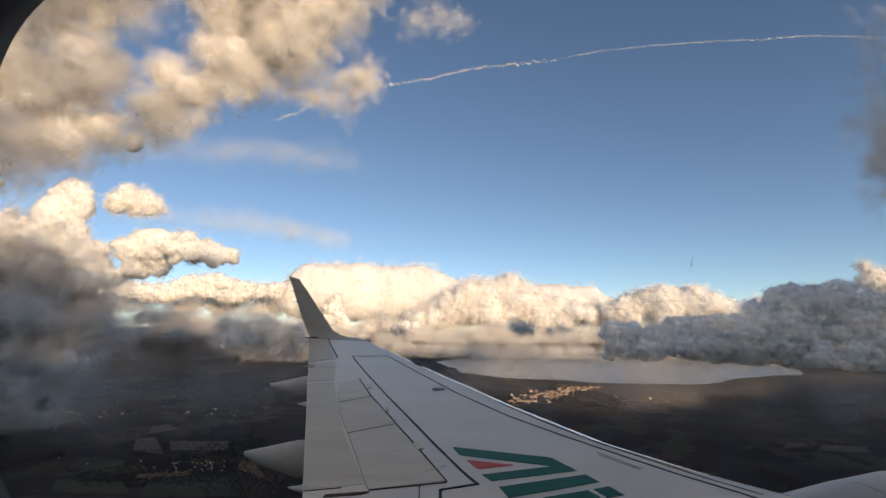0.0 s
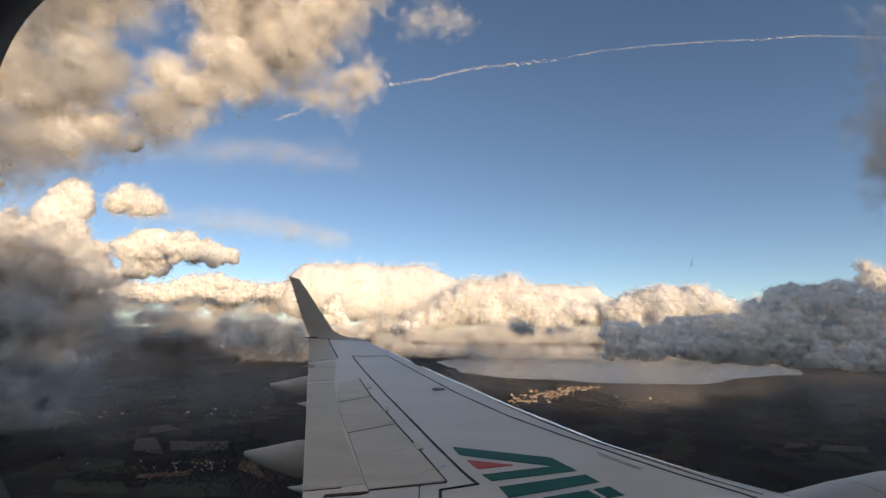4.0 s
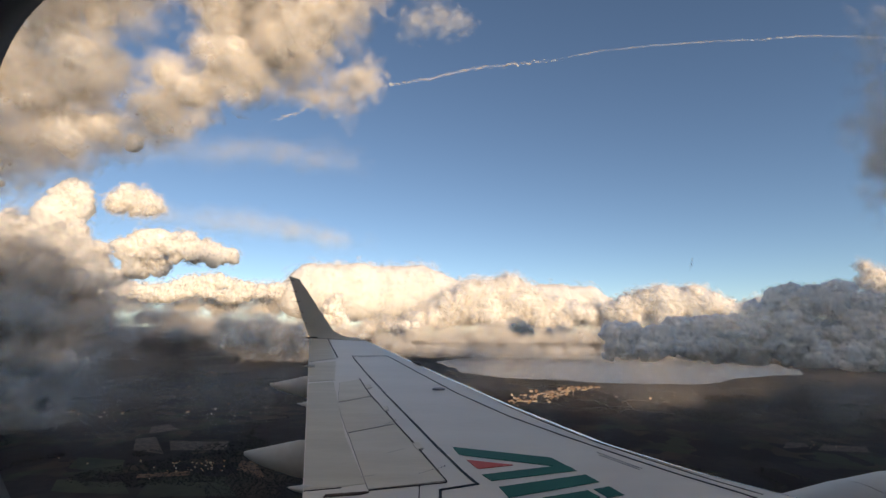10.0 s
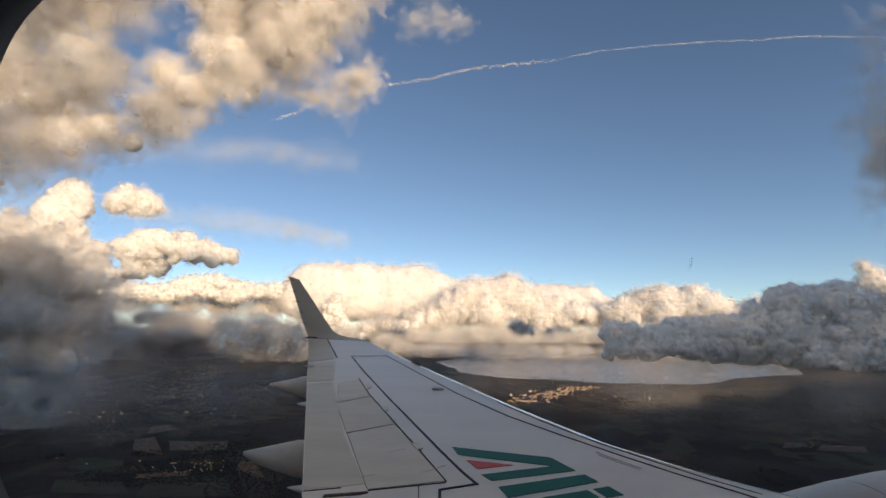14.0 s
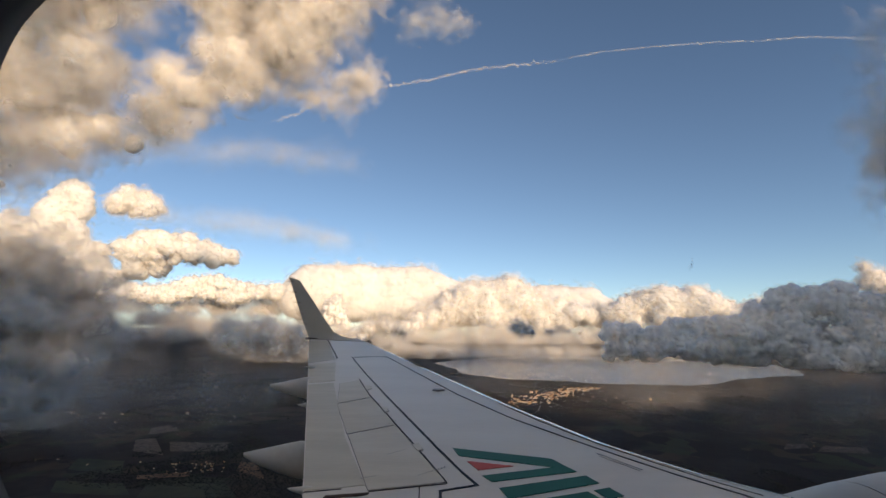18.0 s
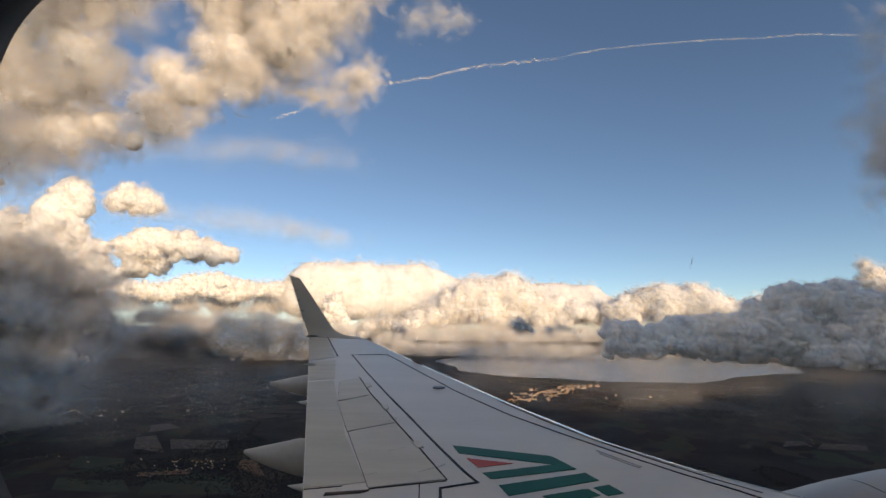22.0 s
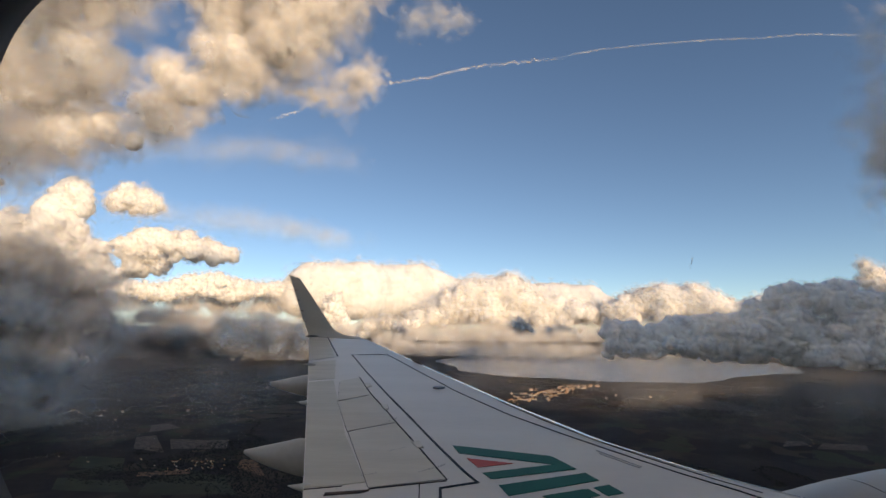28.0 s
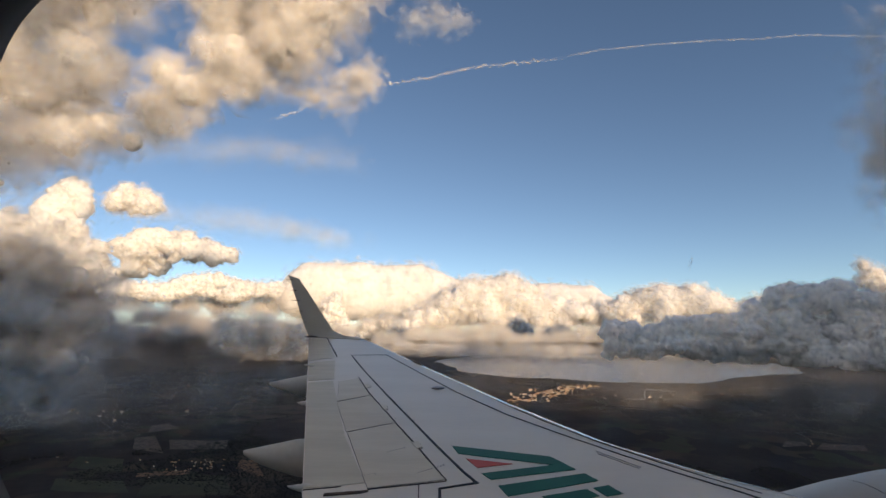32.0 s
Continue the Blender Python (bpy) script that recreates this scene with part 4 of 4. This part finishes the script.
cloud("cloud_bank", "distant cream cumulus bank along the horizon", [(18.9, 1.9, 4500, 98.7), (20.7, 2.4, 4500, 107), (22.5, 3.0, 4500, 106), (24.2, 3.1, 4500, 115), (25.8, 2.8, 4500, 113), (27.5, 3.2, 4500, 111), (28.9, 2.4, 4500, 101), (30.4, 1.9, 4500, 90), (31.9, 1.8, 4500, 88.6), (33.3, 2.0, 4500, 87.3), (34.9, 1.7, 4500, 85.6), (36.4, 1.9, 4500, 92.4), (38.2, 2.2, 4500, 98.6), (39.8, 2.6, 4500, 96.5), (41.3, 2.3, 4500, 94.3), (42.8, 2.0, 4500, 99.8), (21.2, 0.8, 4500, 97), (24.6, 1.0, 4500, 104), (27.8, 1.0, 4500, 92.1), (30.8, 0.7, 4500, 89.3), (34.1, 0.5, 4500, 86.1)], 6.0, 15, mist=6000, reach=0.8, core=0.9, density=0.3, wisp_size=0.5, billow=0.2, fade=0.5, depth=1.5, back=0.2, blend=4.0)
cloud("cloud_bank", "smooth flat-topped cream anvil far off", [(-15.6, 5.3, 4900, 165), (-14.3, 5.3, 4900, 166), (-12.9, 5.3, 4900, 167), (-11.5, 5.3, 4900, 168), (-10.0, 5.3, 4900, 169), (-8.6, 5.2, 4900, 169), (-7.1, 5.2, 4900, 170), (-5.7, 5.2, 4900, 171), (-4.2, 5.1, 4900, 171), (-2.7, 5.1, 4900, 171), (-1.3, 5.1, 4900, 171), (-17.1, 3.3, 4900, 196), (-15.0, 3.3, 4900, 198), (-12.9, 3.3, 4900, 200), (-10.7, 3.4, 4900, 202), (-8.5, 3.4, 4900, 203), (-6.2, 3.4, 4900, 204), (-4.0, 3.4, 4900, 205), (-1.7, 3.4, 4900, 205), (0.5, 3.4, 4900, 205), (-0.3, 4.6, 4900, 103), (1.2, 4.5, 4900, 103), (2.7, 4.5, 4900, 103), (4.1, 4.4, 4900, 102), (5.6, 4.3, 4900, 102), (7.1, 4.2, 4900, 102), (8.5, 4.2, 4900, 102), (9.9, 4.1, 4900, 101), (11.3, 4.0, 4900, 101), (12.8, 3.9, 4900, 100), (14.1, 3.8, 4900, 99.5), (15.5, 3.7, 4900, 98.9), (16.9, 3.7, 4900, 98.2), (-0.3, 2.2, 4900, 182), (2.4, 2.2, 4900, 182), (5.0, 2.2, 4900, 181), (7.7, 2.2, 4900, 180), (10.3, 2.2, 4900, 179), (12.8, 2.2, 4900, 177), (15.3, 2.1, 4900, 175), (17.8, 2.1, 4900, 173)], 9.0, 54, mist=1200, reach=0.4, core=0.9, density=0.3, wisp_size=0.6, billow=0.06, fade=0.5, depth=1.5, back=0.2, blend=4.0)
# unseen banks added past the view to brighten slat reflections and warm the shade
cloud("cloud_bank", "unseen cumulus bank added ahead of the nose as a reflector", [(b, 3 + 2.5 * (k % 3), 4500, 330) for k, b in enumerate(range(50, 116, 4))], 60.0, 56, mist=0)
cloud("cloud_bank", "unseen cumulus bank added behind the tail as a reflector", [(-b, 5 + 5 * (k % 3), 4500, 420) for k, b in enumerate(range(52, 116, 5))], 60.0, 57, mist=0)
cloud("cloud_bank", "flat cream cloud layer far off", [(-44.0, 4.1, 4800, 44.4), (-43.6, 4.0, 4800, 44.7), (-43.1, 3.9, 4800, 45), (-42.7, 3.8, 4800, 45.3), (-42.2, 3.7, 4800, 45.6), (-41.8, 3.5, 4800, 45.9), (-41.3, 3.4, 4800, 46.3), (-40.8, 3.4, 4800, 46.6), (-40.4, 3.4, 4800, 46.9), (-39.9, 3.5, 4800, 47.2), (-39.4, 3.6, 4800, 47.6), (-39.0, 3.8, 4800, 47.9), (-38.5, 4.0, 4800, 48.2), (-38.0, 4.2, 4800, 48.6), (-37.5, 4.3, 4800, 48.9), (-37.0, 4.5, 4800, 49.2), (-36.5, 4.6, 4800, 49.6), (-36.0, 4.6, 4800, 49.9), (-35.5, 4.5, 4800, 50.2), (-34.9, 4.5, 4800, 50.6), (-34.4, 4.3, 4800, 50.9), (-33.8, 4.2, 4800, 51.2), (-33.2, 4.0, 4800, 51.5), (-32.6, 3.9, 4800, 51.8), (-32.1, 3.8, 4800, 52.2), (-31.5, 3.8, 4800, 52.5), (-30.9, 3.9, 4800, 52.8), (-30.3, 4.0, 4800, 53.1), (-29.7, 4.1, 4800, 53.5), (-29.1, 4.3, 4800, 53.8), (-28.5, 4.6, 4800, 54.1), (-27.9, 4.8, 4800, 54.5), (-27.3, 4.9, 4800, 54.8), (-26.6, 5.0, 4800, 55.1), (-26.0, 5.1, 4800, 55.4), (-25.3, 5.1, 4800, 55.7), (-24.7, 5.0, 4800, 56), (-24.0, 4.9, 4800, 56.3), (-23.3, 4.7, 4800, 56.6), (-22.6, 4.5, 4800, 56.8), (-21.9, 4.4, 4800, 57.1), (-21.2, 4.3, 4800, 57.4), (-20.5, 4.2, 4800, 57.6), (-19.8, 4.2, 4800, 57.9), (-19.1, 4.3, 4800, 58.1), (-18.4, 4.4, 4800, 58.4), (-17.6, 4.6, 4800, 58.6), (-16.9, 4.9, 4800, 58.9), (-16.2, 5.1, 4800, 59.1), (-43.9, 3.2, 4800, 48.4), (-43.4, 3.2, 4800, 48.8), (-42.9, 3.2, 4800, 49.2), (-42.4, 3.0, 4800, 49.6), (-41.8, 2.8, 4800, 50), (-41.3, 2.8, 4800, 50.4), (-40.8, 2.8, 4800, 50.8), (-40.3, 3.0, 4800, 51.2), (-39.7, 3.3, 4800, 51.6), (-39.2, 3.4, 4800, 52), (-38.6, 3.5, 4800, 52.5), (-38.0, 3.4, 4800, 52.9), (-37.4, 3.2, 4800, 53.3), (-36.8, 3.0, 4800, 53.7), (-36.2, 3.0, 4800, 54.1), (-35.6, 3.1, 4800, 54.5), (-35.0, 3.3, 4800, 55), (-34.4, 3.5, 4800, 55.4), (-33.7, 3.7, 4800, 55.8), (-33.1, 3.7, 4800, 56.2), (-32.4, 3.6, 4800, 56.7), (-31.7, 3.4, 4800, 57.1), (-31.0, 3.2, 4800, 57.4), (-30.3, 3.2, 4800, 57.9), (-29.6, 3.3, 4800, 58.3), (-28.9, 3.5, 4800, 58.7), (-28.2, 3.8, 4800, 59.1), (-27.5, 3.9, 4800, 59.5), (-26.8, 4.0, 4800, 59.9), (-26.0, 3.9, 4800, 60.3), (-25.2, 3.6, 4800, 60.7), (-24.4, 3.4, 4800, 61), (-23.7, 3.4, 4800, 61.4), (-22.9, 3.5, 4800, 61.8), (-22.1, 3.7, 4800, 62.1), (-21.3, 4.0, 4800, 62.5), (-20.5, 4.2, 4800, 62.9), (-19.7, 4.2, 4800, 63.2), (-18.8, 4.0, 4800, 63.5), (-18.0, 3.8, 4800, 63.8), (-17.1, 3.6, 4800, 64.1), (-16.2, 3.5, 4800, 64.3)], 7.0, 55, mist=4000, reach=1.2, core=0.85, density=0.3, wisp_size=0.8, billow=0.3, fade=0.6, depth=1.5, back=0.2, blend=4.0)
wisp("cloud_bank", "smooth flat cream cloud layer far off", [(-44.5, 2.0, 5000), (-37.2, 2.2, 5000), (-27.8, 2.4, 5000), (-14.6, 2.7, 5000), (0.0, 2.1, 5000), (14.0, 1.4, 5000), (30.8, 0.8, 5000), (44.7, 0.8, 5000)], 30, 62, 2600, 110.0, 35, 0, clump=0.1, density=0.5, spread=0.3)
# mist over the far shore
wisp("low_haze", "pale grey haze over the far shore", [(-22.2, -0.5, 4300), (-14.5, -0.6, 4300), (0.0, -0.8, 4300), (20.0, -0.9, 4300), (33.1, -0.8, 4300), (44.6, -0.4, 4300)], 120, 34, 1900, 110.0, 37, 0, clump=0.15, density=0.3, spread=0.5)
wisp("low_haze", "thin blue-grey haze over the far hills", [(-44.3, 0.3, 3300), (-34.0, 0.2, 3300), (-21.1, -0.0, 3300), (-12.0, -0.4, 3300)], 120, 24, 900, 80.0, 45, 0, clump=0.2, density=0.16, spread=0.5)
wisp("low_haze", "pale grey haze over the far shore", [(-18.0, -1.9, 2150), (-9.4, -2.3, 2150), (0.0, -2.6, 2150), (15.7, -2.7, 2150), (30.6, -2.2, 2150), (44.5, -1.4, 2150)], 60, 11, 1500, 42.0, 50, 0, clump=0.15, density=0.2, spread=0.5)
def land_haze(count, density, seed, nearest=700, farthest=4200, size=0.1, facing=(0, 0, 1.0), spread=0.12):
    rng = np.random.default_rng(seed)
    b, r = np.radians(rng.uniform(-55, 55, count)), np.exp(rng.uniform(math.log(nearest), math.log(farthest), count))
    c = np.stack([np.sin(b) * r, np.cos(b) * r, rng.uniform(8, 60, count)], 1)
    me = mist_mesh("low_haze", c, np.tile(facing, (count, 1)), size * r, rng, spread, mist_material(120, density))
    tagged(new("low_haze", me), "thin blue-grey haze over the dark land", "haze", "", "stuff")


land_haze(900, 0.05, 44, 550, 1150, 0.07, (0, -0.6, 0.8), 0.6)
land_haze(500, 0.2, 52, 2300, 4700, 0.03, (0, -1.0, 0.4), 0.6)
# near dark cumulus ahead
cloud("cumulus_cloud", "shaded slate-grey cumulus with ragged tops", [(18.2, -0.6, 1150, 17.7), (19.1, -0.2, 1150, 27.5), (21.2, -0.0, 1150, 22.3), (22.8, -0.6, 1150, 24.4), (25.1, -0.0, 1150, 26.4), (27.0, 0.3, 1150, 23.7), (28.9, 0.1, 1150, 27.9), (30.7, -0.1, 1150, 29.6), (32.8, 1.5, 1150, 26.9), (34.2, 2.8, 1150, 22.1), (35.7, 3.6, 1150, 16.3), (36.3, 2.2, 1150, 32.3), (37.6, 2.6, 1150, 27.6), (39.4, 3.6, 1150, 18.7), (38.9, 2.4, 1150, 29.1), (40.3, 2.6, 1150, 22.5), (41.5, 2.1, 1150, 28), (43.0, 2.0, 1150, 33.2), (32.2, -0.4, 1150, 40.4), (34.7, -0.4, 1150, 45.7), (37.0, -0.7, 1150, 44.3), (39.5, -0.7, 1150, 44.9), (41.7, -0.9, 1150, 45.4), (37.7, -2.2, 1120, 30.4), (40.1, -2.4, 1110, 33), (42.7, -2.3, 1110, 37.3), (19.0, -1.8, 1150, 27.4), (20.5, -1.9, 1150, 29.6), (22.5, -1.9, 1150, 29.2), (24.4, -1.8, 1150, 31.2), (26.3, -1.8, 1150, 30.7), (28.1, -1.7, 1150, 30.2), (30.1, -1.9, 1150, 31.9), (32.0, -2.2, 1150, 31.2), (35.2, -2.3, 1150, 30.1)], 2.6, 17, mist=8000, reach=0.5, core=0.86, density=0.3, wisp_size=0.42, billow=0.34, fade=0.52, depth=1.2, back=0.3, blend=5.5, base_at=50)
cloud("cumulus_cloud", "small dark grey scrap of cumulus", [(8.3, 0.4, 900, 12.3), (9.2, 0.2, 900, 14.4), (10.2, -0.2, 900, 9.19)], 1.2, 19, mist=2500, reach=1.6, core=0.5, density=0.22, wisp_size=0.6)
wisp("cumulus_cloud", "faint grey scrap of cumulus", [(11.5, -0.3, 900), (13.0, -0.1, 900), (14.9, -0.3, 900)], 7, 3, 200, 8.0, 20, 2, clump=0.7, density=0.16)
cloud("cumulus_cloud", "small dark grey scrap of cumulus", [(-8.5, -0.2, 1300, 23.7), (-6.8, 0.4, 1300, 23.8), (-5.2, 0.1, 1300, 17.9), (-9.4, -0.7, 1300, 17.7)], 2.2, 18, mist=2200, reach=1.4, core=0.72, density=0.3, wisp_size=0.6)
cloud("cumulus_cloud", "low grey cumulus lit cream on one shoulder", [(-23.9, 0.6, 1960, 37.3), (-22.8, 0.1, 1900, 40.4), (-21.1, 0.2, 1900, 40.9), (-19.3, -0.0, 1900, 45.5), (-17.5, -0.6, 1900, 45.9), (-21.6, -1.1, 1900, 52.8), (-18.6, -1.6, 1900, 53.7), (-16.2, -1.9, 1900, 46), (-23.8, -1.1, 1900, 39.9)], 4.0, 28, mist=5000, reach=1.4, core=0.66, density=0.28, wisp_size=0.6, billow=0.36, fade=0.62)
cloud("cumulus_cloud", "soft shaded grey cumulus under the tail", [(-42.1, 7.0, 800, 41.8), (-39.7, 5.7, 800, 46.9), (-37.1, 4.9, 800, 37.3), (-41.3, 2.6, 800, 55.9), (-38.0, 1.1, 800, 54.8), (-35.4, 0.6, 800, 36.2), (-40.4, -2.4, 800, 55.7), (-37.5, -3.5, 800, 46.9), (-35.9, -3.0, 800, 29.5), (-40.4, -5.7, 800, 41), (-38.4, -6.4, 800, 33.7), (-44.3, 1.0, 800, 59.6), (-43.7, -4.5, 800, 52.2), (-44.7, 6.7, 800, 46.9), (-34.7, 2.8, 800, 23)], 3.0, 21, mist=8000, reach=1.7, core=0.35, density=0.15, wisp_size=0.7, billow=0.3, fade=0.55)
wisp("stratus_cloud", "ragged soft grey strip of low cloud", [(-33.1, 1.2, 2300), (-29.7, 0.9, 2300), (-27.2, 0.9, 2300), (-23.9, -0.2, 2300), (-19.8, -1.2, 2300), (-15.6, -2.1, 2300)], 46, 14, 900, 42.0, 26, 12, clump=0.7, density=0.26)
wisp("stratus_cloud", "soft pale grey low cloud beyond the wing", [(-11.9, -1.7, 2100), (-6.8, -1.9, 2100), (-1.6, -2.6, 2100), (3.0, -3.0, 2100)], 30, 18, 700, 40.0, 27, 6, clump=0.5, density=0.2)
# pale veil of the tower ahead of the wing
wisp("cumulus_cloud", "pale grey veil of a cumulus tower", [(44.6, 28.3, 600), (44.8, 24.1, 600), (44.2, 20.5, 600), (43.6, 17.2, 600), (43.7, 13.7, 600), (43.8, 10.8, 600)], 14, 14, 700, 16.0, 22, 6, clump=0.6, density=0.12)
# small warm cloud behind the dark one
cloud("cumulus_cloud", "small peach-lit cumulus turret", [(41.1, 5.6, 2500, 26.5), (41.6, 4.8, 2500, 32.8), (41.1, 4.1, 2500, 30.8), (42.1, 4.0, 2500, 34.7), (42.6, 3.2, 2500, 38.7)], 3.5, 23, mist=2500, reach=1.2, core=0.8, density=0.3, wisp_size=0.55)
# thin high clouds
wisp("contrail", "thin white broken vapour trail high in the sky", [(-21.2, 22.6, 2400), (-18.1, 23.9, 2400), (-15.6, 25.5, 2400), (-11.6, 26.9, 2400), (-6.7, 28.0, 2400), (-1.7, 28.8, 2400), (2.6, 29.6, 2400), (6.9, 30.0, 2400), (11.9, 30.0, 2400), (15.3, 30.0, 2400)], 2.6, 2.6, 2400, 5.0, 31, 8, density=0.5, clump=1.0)
wisp("contrail", "faint smooth white vapour trail high in the sky", [(13.9, 30.0, 2400), (19.3, 30.2, 2400), (25.0, 29.7, 2400), (31.3, 28.7, 2400), (35.8, 27.6, 2400), (39.1, 26.9, 2400), (42.4, 25.7, 2400), (47.5, 23.6, 2400)], 1.7, 1.7, 2000, 4.4, 30, 3, density=0.32, clump=0.6)
wisp("cirrus_cloud", "faint streak of high cirrus", [(-39.2, 16.7, 2500), (-30.7, 18.4, 2500), (-22.8, 19.2, 2500), (-10.0, 19.2, 2500)], 70, 18, 420, 80.0, 32, 0, clump=0.2, density=0.035, spread=0.15)
wisp("cirrus_cloud", "faint streak of high cirrus", [(-35.0, 11.5, 4700), (-28.5, 11.7, 4700), (-19.9, 11.1, 4700), (-9.7, 9.9, 4700)], 120, 25, 260, 160.0, 39, 0, clump=0.2, density=0.06, spread=0.15)
wisp("cumulus_shred", "torn thin shreds on the edge of the cumulus", [(-21.5, 27.0, 1060), (-17.6, 25.8, 1060), (-13.6, 25.4, 1060), (-10.2, 27.8, 1060), (-8.6, 30.2, 1060)], 26, 20, 900, 20.0, 51, 14, clump=0.9, density=0.22)
wisp("cirrus_cloud", "faint shred of high cloud", [(-5.0, 33.5, 2600), (-3.2, 35.0, 2600), (-1.0, 35.3, 2600), (1.2, 34.5, 2600), (4.1, 34.1, 2600)], 38, 34, 360, 42.0, 33, 10, clump=0.9, density=0.14)


# unseen heaped clouds added on the sun's side, behind the seat, to shade the aircraft and the land
def shade_heap(name_seed, rows, grain=16.0):
    puffs = []
    for side, z, r in rows:
        x, y = math.sin(sb) * 420 + math.cos(sb) * side, math.cos(sb) * 420 - math.sin(sb) * side
        d = math.sqrt(x * x + y * y + (z - EYE_Z) ** 2)
        puffs.append((math.degrees(math.atan2(x, y)), math.degrees(math.asin((z - EYE_Z) / d)), d, r))
    cloud("cumulus_cloud", "unseen heaped cumulus added on the sunny side to cast shade", puffs, grain, name_seed, mist=0)


# unseen clouds added overhead to bounce warm sunlight down onto the wing
cloud("cumulus_cloud", "unseen sunlit cumulus added high over the wing to warm its light", [(b, 53 + 5 * (k % 2), 3000, 430) for k, b in enumerate(range(-70, 60, 20))] + [(b, 66 + 3 * (k % 2), 2900, 420) for k, b in enumerate(range(-100, 60, 25))] + [(b, 82, 2900, 420) for b in (-90, 0)] + [(b, 40 + 12 * (k % 2), 3000, 420) for k, b in enumerate(range(-120, -70, 14))], 60.0, 53, mist=0)
shade_heap(41, [(l, z, 95) for l in (-420, -320, -220, -120, -20, 80, 180, 280, 380) for z in ((140, 240, 340, 440) if l < -60 else (140, 240, 330))])
shade_heap(42, [(l, z, 95) for l in (-1250, -1150, -1050, -950, -870) for z in (100, 190)])
# the gap between these two lets the sun through to the town
shade_heap(43, [(l, z, 62) for l in (-790, -710, -630, -550, -480) for z in (110, 190)])
shade_heap(44, [(l, z, 62) for l in (-790, -710, -630, -550, -480) for z in (420, 490)])


def veil(seed, sides, heights, count, size, thinning):
    """An unseen thin veil of cloud added on the sunny side that lets part of the sun through, thinner with height."""
    rng = np.random.default_rng(seed)
    up = rng.uniform(0, 1, count * 4)
    up = up[rng.uniform(0, 1, count * 4) > thinning * up][:count]
    side, z = rng.uniform(*sides, len(up)), heights[0] + up * (heights[1] - heights[0])
    c = np.stack([math.sin(sb) * 420 + math.cos(sb) * side, math.cos(sb) * 420 - math.sin(sb) * side, z], 1) + rng.normal(0, 12, (len(up), 3))
    base = c.mean(0)
    ob = new("stratus_cloud", mist_mesh("stratus_cloud", c - base, np.tile(np.array(sun_way), (len(up), 1)), size, rng, 0.3, mist_material(160, 0.9)))
    ob.location = base
    tagged(ob, "unseen thin veil of cloud added on the sunny side to dim the sun", "cloud", "", "stuff")


# unseen veils added to dim the foot of the broken cloud over the tail, the low clouds under it and the dark cloud ahead
veil(45, (-10, 520), (640, 1000), 70, 85.0, 0.6)
veil(48, (-110, 480), (420, 620), 110, 75.0, 0.3)
veil(46, (-520, -40), (620, 820), 130, 75.0, 0.1)
veil(49, (-1330, -800), (260, 600), 330, 80.0, 0.2)
